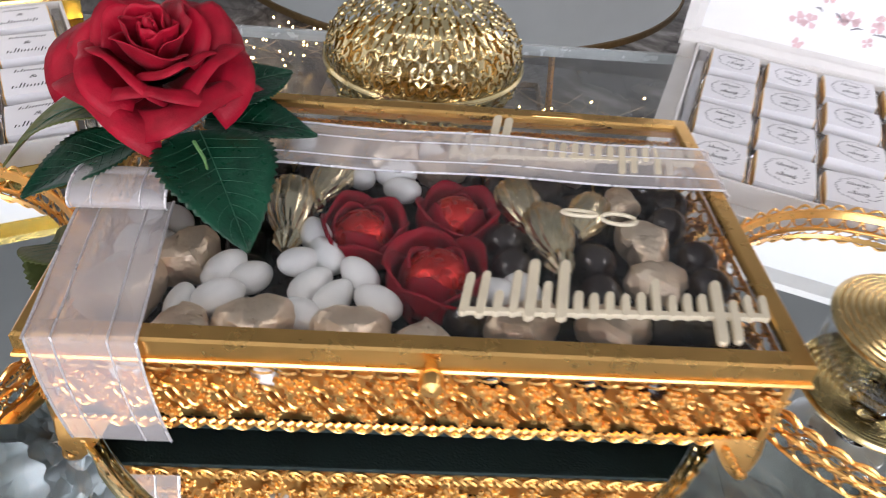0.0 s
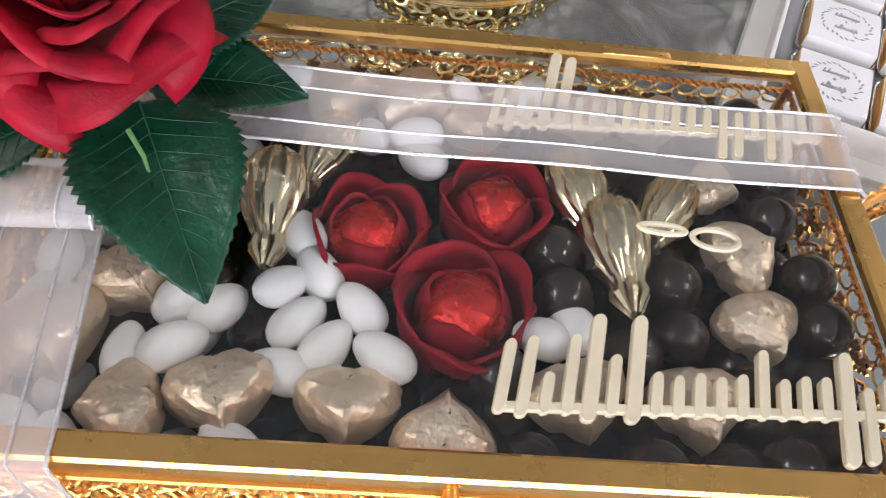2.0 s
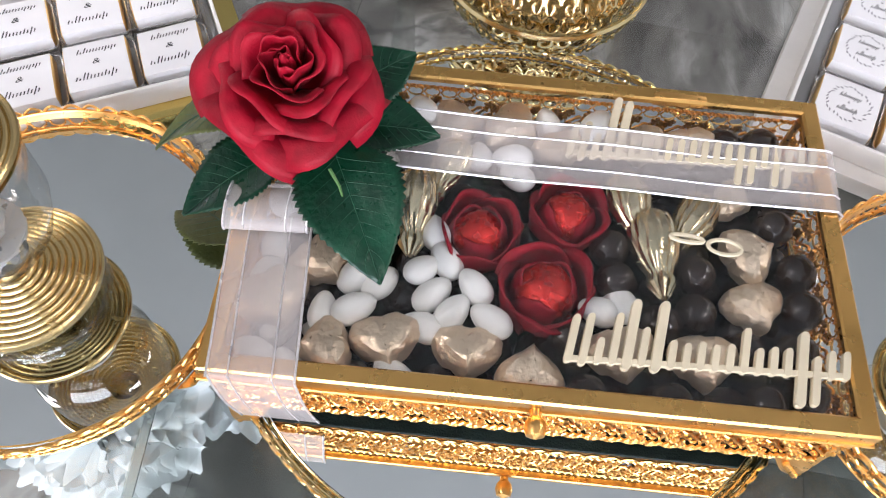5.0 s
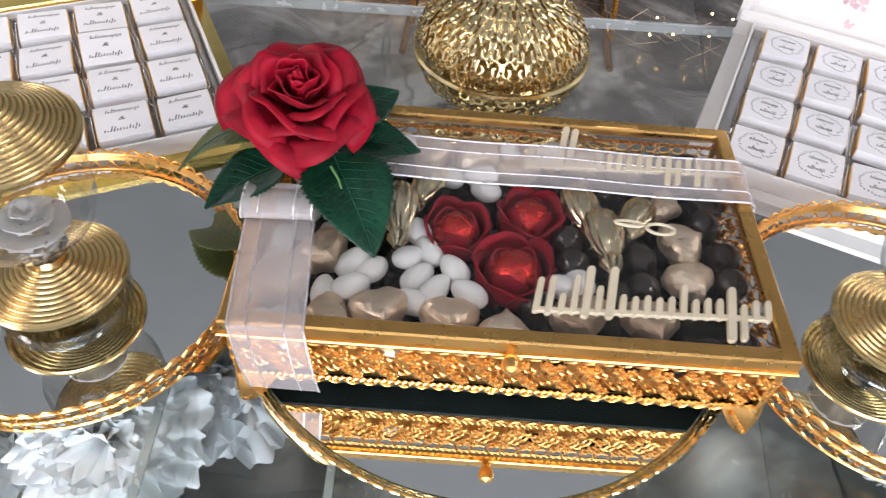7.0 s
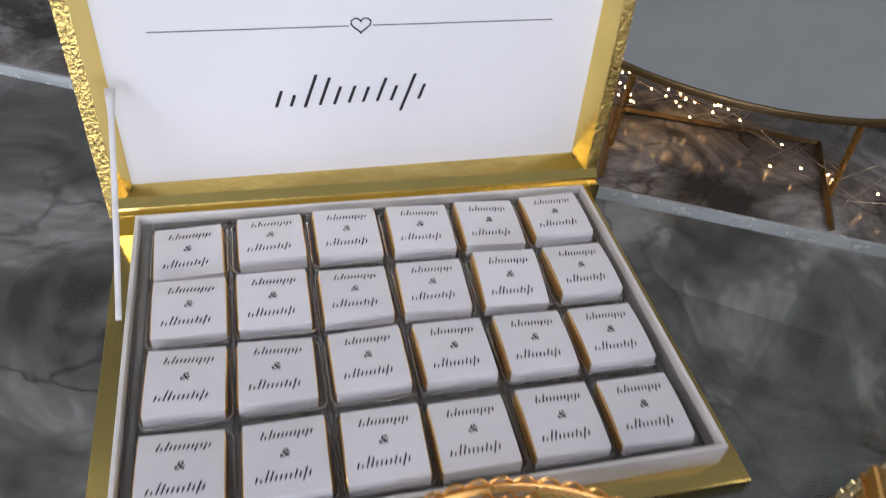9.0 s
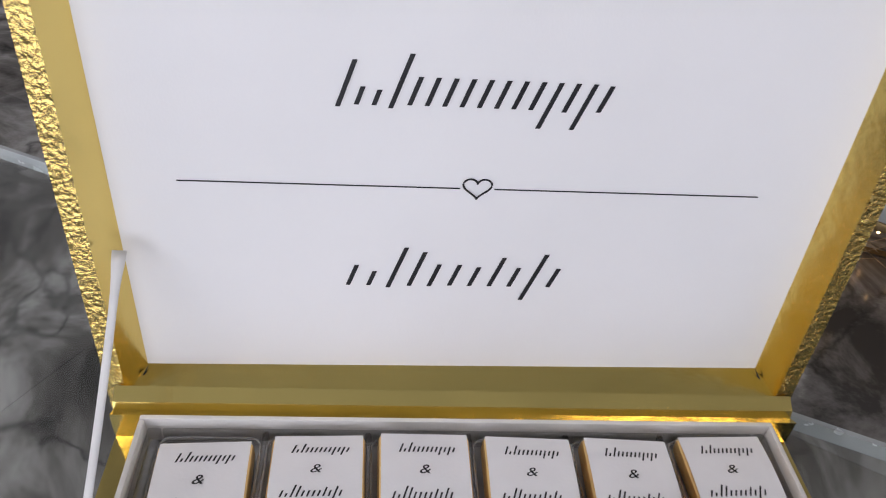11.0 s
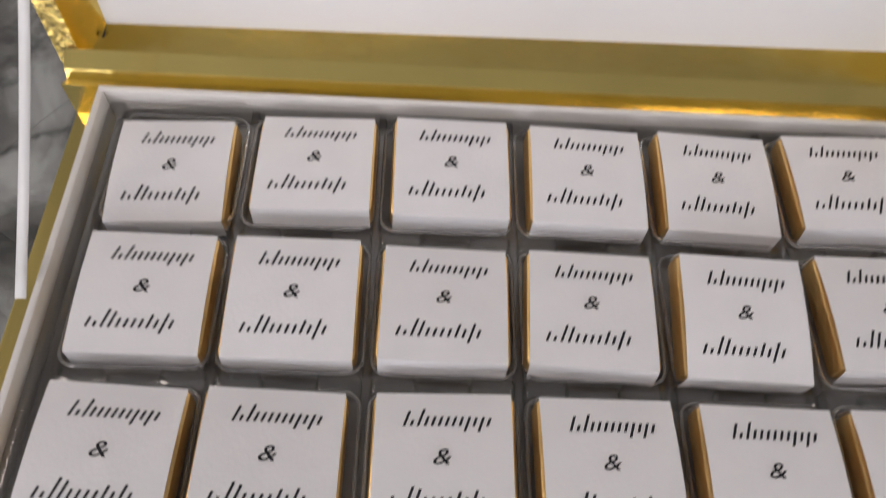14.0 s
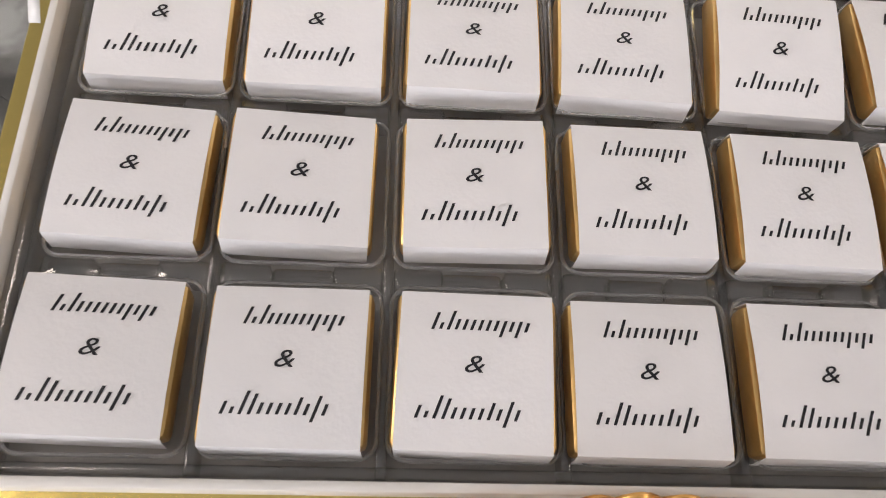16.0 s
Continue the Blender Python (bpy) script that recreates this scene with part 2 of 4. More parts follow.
# ---- mesh tools ----
class Build:
    """Collects the vertices and faces of one mesh."""

    def __init__(self):
        self.v, self.f = [], []

    def add(self, verts, faces, m=None):
        k = len(self.v)
        self.v += [tuple(m @ Vector(p)) for p in verts] if m else [tuple(p) for p in verts]
        self.f += [tuple(i + k for i in f) for f in faces]
        return self

    def join(self, other, m=None):
        return self.add(other.v, other.f, m)

    def box(self, x0, x1, y0, y1, z0, z1, bevel=0.0, m=None):
        b = min(bevel, (x1 - x0) / 2.01, (y1 - y0) / 2.01, (z1 - z0) / 2.01)
        if b <= 0:
            v = [(x, y, z) for z in (z0, z1) for y in (y0, y1) for x in (x0, x1)]
            return self.add(v, [(0, 2, 3, 1), (4, 5, 7, 6), (0, 1, 5, 4), (2, 6, 7, 3), (0, 4, 6, 2), (1, 3, 7, 5)], m)
        bm = bmesh.new()
        bmesh.ops.create_cube(bm, size=1)
        for q in bm.verts:
            q.co = Vector(((x0 + x1) / 2 + q.co.x * (x1 - x0), (y0 + y1) / 2 + q.co.y * (y1 - y0), (z0 + z1) / 2 + q.co.z * (z1 - z0)))
        bmesh.ops.bevel(bm, geom=bm.edges[:], offset=b, segments=2, affect="EDGES", profile=0.5)
        bm.verts.index_update()
        v, f = [q.co.copy() for q in bm.verts], [[q.index for q in g.verts] for g in bm.faces]
        bm.free()
        return self.add(v, f, m)

    def lathe(self, profile, n=48, m=None, closed=False):
        v = [(r * math.cos(2 * math.pi * i / n), r * math.sin(2 * math.pi * i / n), z) for r, z in profile for i in range(n)]
        f = []
        k = len(profile)
        for j in range(k if closed else k - 1):
            a, b = j * n, ((j + 1) % k) * n
            f += [(a + i, a + (i + 1) % n, b + (i + 1) % n, b + i) for i in range(n)]
        return self.add(v, f, m)

    def tube(self, pts, r, n=6, flat=1.0, up=None, closed=False, m=None):
        pts = [Vector(p) for p in pts]
        v, f = [], []
        k = len(pts)
        rad = r if hasattr(r, "__len__") else [r] * k
        for i, p in enumerate(pts):
            a = pts[(i + 1) % k] if (closed or i < k - 1) else p
            b = pts[i - 1] if (closed or i > 0) else p
            d = (a - b).normalized()
            u = Vector(up(p)) if up else (Vector((0, 0, 1)) if abs(d.z) < 0.95 else Vector((1, 0, 0)))
            s = d.cross(u)
            s = s.normalized() if s.length > 1e-6 else Vector((1, 0, 0))
            w = s.cross(d).normalized()
            for j in range(n):
                t = 2 * math.pi * j / n
                v.append(p + s * (math.cos(t) * rad[i]) + w * (math.sin(t) * rad[i] * flat))
        for i in range(k if closed else k - 1):
            a, b = i * n, ((i + 1) % k) * n
            f += [(a + j, a + (j + 1) % n, b + (j + 1) % n, b + j) for j in range(n)]
        if not closed:
            f += [tuple(range(n - 1, -1, -1)), tuple((k - 1) * n + j for j in range(n))]
        return self.add(v, f, m)

    def blob(self, c, rx, ry=None, rz=None, n=8, k=5, m=None):
        ry, rz = ry or rx, rz or rx
        v = [(c[0], c[1], c[2] - rz)]
        for j in range(1, k):
            p = math.pi * j / k
            v += [(c[0] + rx * math.sin(p) * math.cos(2 * math.pi * i / n), c[1] + ry * math.sin(p) * math.sin(2 * math.pi * i / n), c[2] - rz * math.cos(p)) for i in range(n)]
        v.append((c[0], c[1], c[2] + rz))
        f = [(0, 1 + (i + 1) % n, 1 + i) for i in range(n)]
        for j in range(k - 2):
            a, b = 1 + j * n, 1 + (j + 1) * n
            f += [(a + i, a + (i + 1) % n, b + (i + 1) % n, b + i) for i in range(n)]
        a = 1 + (k - 2) * n
        f += [(a + i, a + (i + 1) % n, len(v) - 1) for i in range(n)]
        return self.add(v, f, m)

    def sheet(self, fn, nu, nv, thick=0.0, m=None):
        """fn(u, v) over 0..1; with thick, a second layer and closed borders."""
        g = [[Vector(fn(i / nu, j / nv)) for i in range(nu + 1)] for j in range(nv + 1)]
        w = nu + 1
        v = [p for row in g for p in row]
        f = [(j * w + i, j * w + i + 1, (j + 1) * w + i + 1, (j + 1) * w + i) for j in range(nv) for i in range(nu)]
        if thick:
            nrm = []
            for j in range(nv + 1):
                for i in range(nu + 1):
                    du = g[j][min(i + 1, nu)] - g[j][max(i - 1, 0)]
                    dv = g[min(j + 1, nv)][i] - g[max(j - 1, 0)][i]
                    c = du.cross(dv)
                    nrm.append(c.normalized() if c.length > 1e-9 else Vector((0, 0, 1)))
            k = len(v)
            v = v + [p - q * thick for p, q in zip(v, nrm)]
            f += [tuple(k + i for i in reversed(q)) for q in f[:]]
            rim = [i for i in range(w)] + [j * w + nu for j in range(1, nv + 1)] + [nv * w + i for i in range(nu - 1, -1, -1)] + [j * w for j in range(nv - 1, 0, -1)]
            f += [(rim[(i + 1) % len(rim)], rim[i], k + rim[i], k + rim[(i + 1) % len(rim)]) for i in range(len(rim))]
        return self.add(v, f, m)

    def mesh(self, name, mat, smooth=True, angle=40):
        me = bpy.data.meshes.new(name)
        me.from_pydata(self.v, [], self.f)
        me.materials.append(mat)
        if smooth:
            me.polygons.foreach_set("use_smooth", [True] * len(me.polygons))
            me.set_sharp_from_angle(angle=radians(angle))
        me.update()
        return me


def part(name, build, mat, parent, label="", smooth=True, m=None, angle=40):
    ob = new(name, build if isinstance(build, bpy.types.Mesh) else build.mesh(name, mat, smooth, angle))
    ob.parent = parent
    if m:
        ob.matrix_basis = m
    if label:
        ob["label"] = label
    return ob


def thing(name, m, label, category, group="", kind=""):
    ob = new(name)
    ob.empty_display_size = 0.02
    ob.matrix_basis = m
    return tagged(ob, label, category, group, kind)


def solid(name, build, mat, label, category, m=None, kind="", smooth=True, group=""):
    ob = new(name, build.mesh(name, mat, smooth))
    if m:
        ob.matrix_basis = m
    return tagged(ob, label, category, group, kind)


rnd = random.Random(7)

# ---- the room ----
X0, X1, Y0, Y1 = -3.2, 3.2, -2.5, 4.6
TILE = 0.9
floor = solid("floor", Build().box(X0, X1, Y0, Y1, -0.10, -0.012), PLASTER, "polished grey marble tile floor with dark veins", "floor", kind="structure")
ceiling = solid("ceiling", Build().box(X0, X1, Y0, Y1, ROOM_H, ROOM_H + 0.12), CEILING_MAT, "plain light grey painted ceiling", "ceiling", kind="structure")
solid("wall_east", Build().box(X1, X1 + 0.15, Y0, Y1, 0, ROOM_H), PLASTER, "plain grey plaster wall", "wall", kind="structure")
solid("wall_west", Build().box(X0 - 0.15, X0, Y0, Y1, 0, ROOM_H), PLASTER, "plain grey plaster wall", "wall", kind="structure")
solid("wall_north", Build().box(X0 - 0.15, X1 + 0.15, Y1, Y1 + 0.15, 0, ROOM_H), PLASTER, "plain grey plaster wall", "wall", kind="structure")
# unseen wall; its window opening is assumed, placed to suit the added daylight lamp
south = Build()
south.box(X0, -1.1, Y0 - 0.15, Y0, 0, ROOM_H).box(1.8, X1, Y0 - 0.15, Y0, 0, ROOM_H)
south.box(-1.1, 1.8, Y0 - 0.15, Y0, 0, 0.5).box(-1.1, 1.8, Y0 - 0.15, Y0, 2.7, ROOM_H)
solid("wall_south", south, PLASTER, "plain grey plaster wall with an assumed wide window opening", "wall", kind="structure")
for px, py in PANELS:
    lamp = thing("ceiling_panel", pose(px, py, ROOM_H), "flat rectangular white ceiling light panel", "ceiling light", "ceiling lights")
    part("frame", Build().box(-0.29, 0.29, -0.49, 0.49, -0.03, 0, 0.004), WHITE_CARD, lamp)
    part("diffuser", Build().box(-0.27, 0.27, -0.47, 0.47, -0.036, -0.031), PANEL_GLOW, lamp)

# ---- acrylic display table: line of its back edge gives the turn ----
TURN_T = 7.2
table_m = pose(-0.28, 0.656, T, 0, 0, TURN_T)
table = thing("display_table", table_m, "clear acrylic display table with bright polished edges", "table")
top_pane = part("tabletop", Build().box(-0.62, 0.95, -0.76, 0, -0.008, 0, 0.0012), ACRYLIC, table)
top_pane.visible_shadow = False
for a, b, c, d in ((-0.62, 0.95, -0.0016, 0.0014), (-0.62, 0.95, -0.7614, -0.7584), (-0.6214, -0.6184, -0.757, -0.002), (0.9484, 0.9514, -0.757, -0.002)):
    part("polished_edge", Build().box(a, b, c, d, -0.0085, 0.0005), ACRYLIC_EDGE, table)
for x in (0.045, 0.142, 0.56, 0.90):
    pn = part("side_panel", Build().box(x - 0.003, x + 0.003, -0.72, -0.02, -0.78, -0.0095), ACRYLIC, table)
    part("panel_edge", Build().box(x - 0.002, x + 0.002, -0.7225, -0.7205, -0.78, -0.0095), ACRYLIC_EDGE, pn)
    part("panel_top_edge", Build().box(x - 0.0022, x + 0.0022, -0.72, -0.35, -0.0115, -0.0098), ACRYLIC_EDGE, pn)
part("lower_shelf", Build().box(-0.12, 0.72, -0.56, -0.10, -0.30, -0.294), ACRYLIC, table)


# ---- white flowers on the lower shelf ----
def white_flower(x, y, z, r, seed, tilt):
    q = random.Random(seed)
    ob = thing("white_flower", pose(x, y, z, tilt, q.uniform(-20, 20), q.uniform(0, 360)), "white ruffled artificial flower head under the clear tabletop", "flower", "white flowers")
    for ring, (cnt, rr, up) in enumerate(((16, 1.0, 0.10), (14, 0.82, 0.32), (12, 0.62, 0.52), (9, 0.42, 0.68), (6, 0.25, 0.78))):
        for i in range(cnt):
            ang = 2 * math.pi * (i + 0.5 * (ring % 2)) / cnt + q.uniform(-0.15, 0.15)
            ln, wd, ph = r * rr * q.uniform(0.9, 1.1), r * 0.40 * (0.6 + 0.4 * rr), q.uniform(0, 6)

            def petal(u, v, ln=ln, wd=wd, ph=ph, up=up):
                a = (u - 0.5) * 2
                w = wd * (0.25 + 0.75 * math.sin(v * 1.75))
                d = ln * v * (1 - 0.30 * a * a) + 0.05 * r * math.sin(11 * a + ph) * v ** 3
                h = r * up * math.sin(v * 1.6) + 0.09 * r * math.sin(8 * a + ph) * v * v
                return (d, a * w, h)
            part("petal", Build().sheet(petal, 18, 6), WHITE_PETAL, ob, angle=180, m=pose(0, 0, 0, 0, 0, math.degrees(ang)))
    return ob


FL = [(-0.265, 0.345, 0.062, 14), (-0.195, 0.335, 0.066, -10), (-0.235, 0.265, 0.060, 20), (-0.325, 0.275, 0.060, -15), (-0.205, 0.415, 0.058, 10),
      (0.285, 0.31, 0.055, 12), (0.345, 0.36, 0.055, -12)]
for i, (fx, fy, fr, ft) in enumerate(FL):
    white_flower(fx, fy, T - 0.150 + 0.035 * (i % 3), fr, 40 + i, ft + 26)


# ---- lace-rimmed mirror trays ----
def mirror_tray(x, y, r, mirror_z, rim_h, units, label, turn=0.0, metal=None, thin=1.0):
    """Round mirror with a pierced gold rim that flares outwards, on small feet."""
    ob = thing("mirror_tray", pose(x, y, T, 0, 0, turn), label, "tray", "mirror trays")
    part("mirror", Build().lathe([(0.0005, mirror_z - 0.003), (r - 0.003, mirror_z - 0.003), (r - 0.003, mirror_z), (0.0005, mirror_z)], 96), MIRROR, ob, "round mirror glass", angle=20)
    metal = metal or GOLD
    z1 = mirror_z + rim_h * 0.42
    z0 = z1 - rim_h

    def at(a, h, out=0.0):
        rr = r + 0.006 * (h - 0.4) + out
        return (rr * math.cos(a), rr * math.sin(a), z0 + rim_h * h)
    bands = Build()
    for h, rad in ((0.93, 0.0011), (0.52, 0.0012), (0.08, 0.0011)):
        bands.tube([at(2 * math.pi * i / 128, h) for i in range(128)], rad * thin, 6, closed=True)
    bands.tube([at(2 * math.pi * i / 128, 0.42, -0.002) for i in range(128)], 0.0009, 5, closed=True)
    part("rim_band", bands, metal, ob)
    part("rim_wall", Build().lathe([(r + 0.006 * (h - 0.4) - 0.0012, z0 + rim_h * h) for h in (0.80, 0.93)], 96), metal, ob, "solid gold edge strip")
    lace = Build()
    for i in range(units):
        a, w = 2 * math.pi * i / units, math.pi / units
        for h0, h1 in ((0.08, 0.52), (0.52, 0.93)):
            lace.tube([at(a + w * math.cos(t) * 0.85, (h0 + h1) / 2 + (h1 - h0) * 0.40 * math.sin(t), 0.0003) for t in [k * math.pi / 5 for k in range(10)]], 0.00065, 5, closed=True)
            lace.blob(at(a + w, (h0 + h1) / 2, 0.0004), 0.0011, n=6, k=4)
        lace.tube([at(a + w * (k / 3 - 1), 0.93 + 0.13 * math.sin(math.pi * k / 6), 0.0004) for k in range(7)], 0.0008, 5)
        lace.blob(at(a, 0.5, 0.001), 0.0013, n=6, k=4)
        lace.blob(at(a + w, 0.5, 0.001), 0.0011, n=6, k=4)
    part("lace_rim", lace, metal, ob, "pierced gold lace rim")
    for k in range(4):
        a = math.pi / 4 + k * math.pi / 2
        foot = Build()
        foot.sheet(lambda u, v: at(a + (u - 0.5) * 0.42 * (1 - 0.70 * v), 0.12 - v * (0.12 + z0 / rim_h), 0.002 + 0.003 * math.sin(3.1 * v)), 8, 6, 0.0016)
        foot.tube([at(a + 0.10 * math.cos(t), 0.0 - 0.12 * math.sin(t), 0.004) for t in [i * 0.7 for i in range(9)]], 0.0009, 5)
        part("foot", foot, metal, ob)
    return ob


mirror_tray(-0.018, 0.366, 0.151, 0.0085, 0.0125, 110, "large round mirror tray with pale gold lace rim under the box", 10, GOLD_PALE, 0.6)
mirror_tray(-0.250, 0.305, 0.092, 0.021, 0.026, 58, "round mirror tray with gold lace rim and feet", 30)
mirror_tray(0.223, 0.355, 0.094, 0.021, 0.026, 58, "round mirror tray with gold lace rim and feet", 50)


# ---- lidded glass jars with ribbed gold discs ----
def ribbed_cone(r, h, ribs, knob):
    pr = [(r * 0.985, -0.0022), (r, -0.001), (r, 0.0008)]
    for i in range(ribs):
        a, b = 1 - i / ribs, 1 - (i + 1) / ribs
        base = lambda s: r * (0.24 + 0.74 * s)
        hh = lambda s: 0.001 + h * (1 - s) ** 1.25
        for k in range(5):
            s = a + (b - a) * k / 5
            pr.append((base(s), hh(s) + 0.00105 * math.sin(math.pi * k / 5)))
    pr += [(r * 0.24, h + 0.001), (r * 0.22, h + 0.003), (r * 0.16, h + 0.0075), (r * 0.10, h + 0.011), (r * 0.07, h + knob), (0.0004, h + knob)]
    return pr


def lidded_jar(x, y, z, turn):
    ob = thing("lidded_glass_jar", pose(x, y, z, 0, 0, turn), "glass jar with ribbed gold lid, crystal knob and gold foot", "jar", "glass jars")
    part("glass_foot", Build().lathe([(0.0005, 0.0005), (0.034, 0.0005), (0.0355, 0.002), (0.034, 0.0032), (0.012, 0.0045), (0.009, 0.017), (0.0005, 0.017)], 48), GLASS, ob)
    part("foot_rim", Build().lathe([(0.0345 + 0.0012 * math.cos(t), 0.003 + 0.0012 * math.sin(t)) for t in [i * math.pi / 3 for i in range(6)]], 64, closed=True), GLASS, ob)
    part("gold_disc", Build().lathe(ribbed_cone(0.0385, 0.010, 10, 0.008), 96, pose(0, 0, 0.0205)), GOLD_LID, ob, "ribbed gold disc", angle=60)
    stem = Build()
    for k in range(3):
        stem.lathe([(0.0004, 0.0345 + 0.006 * k), (0.011 + 0.003 * (k == 1), 0.0375 + 0.006 * k), (0.0004, 0.0405 + 0.006 * k)], 9, pose(0, 0, 0, 0, 0, 20 * k))
    part("crystal_stem", stem, CRYSTAL, ob, "faceted crystal stem", smooth=False)
    part("glass_cup", Build().lathe([(0.004, 0.050), (0.020, 0.052), (0.031, 0.060), (0.0355, 0.075), (0.0365, 0.1110)], 64), GLASS, ob)
    part("cup_rim", Build().lathe([(0.0362 + 0.0009 * math.cos(t), 0.1110 + 0.0009 * math.sin(t)) for t in [i * math.pi / 3 for i in range(6)]], 64, closed=True), GLASS, ob)
    rosette = Build()
    for ring, (cnt, rr, zz) in enumerate(((7, 0.019, 0.058), (6, 0.013, 0.064), (5, 0.007, 0.068))):
        for i in range(cnt):
            a = 2 * math.pi * (i + 0.4 * ring) / cnt
            rosette.sheet(lambda u, v: ((rr * (0.25 + 0.75 * v)) * math.cos(a + (u - 0.5) * 1.5), (rr * (0.25 + 0.75 * v)) * math.sin(a + (u - 0.5) * 1.5), zz - 0.006 + 0.013 * v - 0.007 * v * v * (1 + (u - 0.5) ** 2)), 6, 5, 0.0012)
    part("glass_rosette", rosette, FROST, ob, "frosted glass rose inside the cup")
    lid = part("lid", Build().lathe(ribbed_cone(0.0400, 0.017, 13, 0.012), 112, pose(0, 0, 0.1140)), GOLD_LID, ob, "ribbed conical gold lid", angle=60)
    bm = bmesh.new()
    bmesh.ops.create_icosphere(bm, subdivisions=2, radius=0.0145)
    bm.verts.index_update()
    ball = Build().add([v.co.copy() for v in bm.verts], [[v.index for v in f.verts] for f in bm.faces])
    bm.free()
    part("knob", ball, CRYSTAL, lid, "faceted crystal ball knob", smooth=False, m=pose(0, 0, 0.1570))
    return ob


lidded_jar(-0.388, 0.196, T + 0.0002, 15)
lidded_jar(-0.247, 0.291, T + 0.0212, 0)
lidded_jar(0.214, 0.345, T + 0.0212, 35)


# ---- pierced gold onion-shaped sugar bowl ----
BOWL = [(0.034, 0.0), (0.048, 0.004), (0.0595, 0.013), (0.0655, 0.026), (0.0670, 0.037), (0.0655, 0.049), (0.059, 0.061), (0.046, 0.072), (0.029, 0.081), (0.016, 0.088), (0.0105, 0.096)]


def bowl_at(a, s, out=0.0):
    k = min(max(s, 0.0), 0.9999) * (len(BOWL) - 1)
    i = int(k)
    r = BOWL[i][0] + (BOWL[i + 1][0] - BOWL[i][0]) * (k - i) + out
    return Vector((r * math.cos(a), r * math.sin(a), BOWL[i][1] + (BOWL[i + 1][1] - BOWL[i][1]) * (k - i)))


def onion_bowl(x, y):
    ob = thing("pierced_sugar_bowl", pose(x, y, T, 0, 0, 12), "pale gold onion-shaped bowl of pierced scrollwork with finial", "bowl")
    out_of = lambda p: (p.x, p.y, 0.3 * (p.z - 0.05))
    for name, s0, s1, rows in (("body", 0.05, 0.385, 4), ("lid", 0.415, 0.93, 6)):
        g = Build()
        for j in range(rows):
            n = 20 if j < rows - 2 else 14
            if name == "lid" and j == rows - 1:
                n = 9
            sc = s0 + (s1 - s0) * (j + 0.5) / rows
            ds, da = (s1 - s0) / rows * 0.62, 2 * math.pi / n * 0.52
            for i in range(n):
                a0 = 2 * math.pi * (i + 0.5 * (j % 2)) / n
                for sg in (-1, 1):
                    curl = []
                    for k in range(15):
                        th = k * 0.40
                        q = 1 - 0.055 * k
                        curl.append(bowl_at(a0 + sg * da * (0.42 + 0.40 * q * math.cos(th + 2.2)), sc + ds * q * math.sin(th + 2.2), 0.0004))
                    g.tube(curl, [0.0015 - 0.00003 * k for k in range(15)], 4, 0.35, out_of)
                    g.tube([bowl_at(a0 + sg * da * t, sc + ds * (1.05 - 2.1 * abs(t - 0.5) ** 1.5), 0.0) for t in (0.0, 0.25, 0.5, 0.75, 1.0)], 0.0010, 4, 0.4, out_of)
                g.blob(bowl_at(a0, sc, 0.0008), 0.0016, n=6, k=4)
                g.blob(bowl_at(a0 + da, sc + ds, 0.0006), 0.0012, n=6, k=4)
        ring = [s0 - 0.02, s1 + 0.005] if name == "lid" else [0.02, s1]
        for s in ring:
            g.tube([bowl_at(2 * math.pi * i / 72, s, 0.0006) for i in range(72)], 0.0017, 6, closed=True)
        p = part(name, g, GOLD_PALE, ob, "pierced scrollwork " + name)
        if name == "lid":
            fin = Build().lathe([(0.0105, 0.094), (0.0125, 0.098), (0.009, 0.103), (0.011, 0.109), (0.0125, 0.115), (0.009, 0.122), (0.004, 0.128), (0.0005, 0.131)], 24)
            for i in range(26):
                a, zz = i * 2.4, 0.096 + 0.0011 * i
                fin.blob((0.011 * math.cos(a), 0.011 * math.sin(a), zz), 0.0026, n=6, k=4)
            part("finial", fin, GOLD_PALE, p, "beaded gold finial")
    lin = [(bowl_at(0, s).x - 0.0055, bowl_at(0, s).z) for s in [i / 24 * 0.44 for i in range(25)]]
    part("inner_cup", Build().lathe([(0.0005, 0.002)] + lin, 64), GOLD_LID, ob, "plain gold inner cup")
    part("foot", Build().lathe([(0.0005, 0.0), (0.033, 0.0), (0.034, 0.003), (0.031, 0.005)], 48), GOLD_PALE, ob)
    return ob


onion_bowl(-0.031, 0.575)


# ---- gold filigree gift box ----
BOX_M = pose(-0.0110, 0.3560, T, 0, 0, 5.9)
W, D = 0.278, 0.175
BOT, TOP = 0.023, 0.073      # underside and lid top over the table


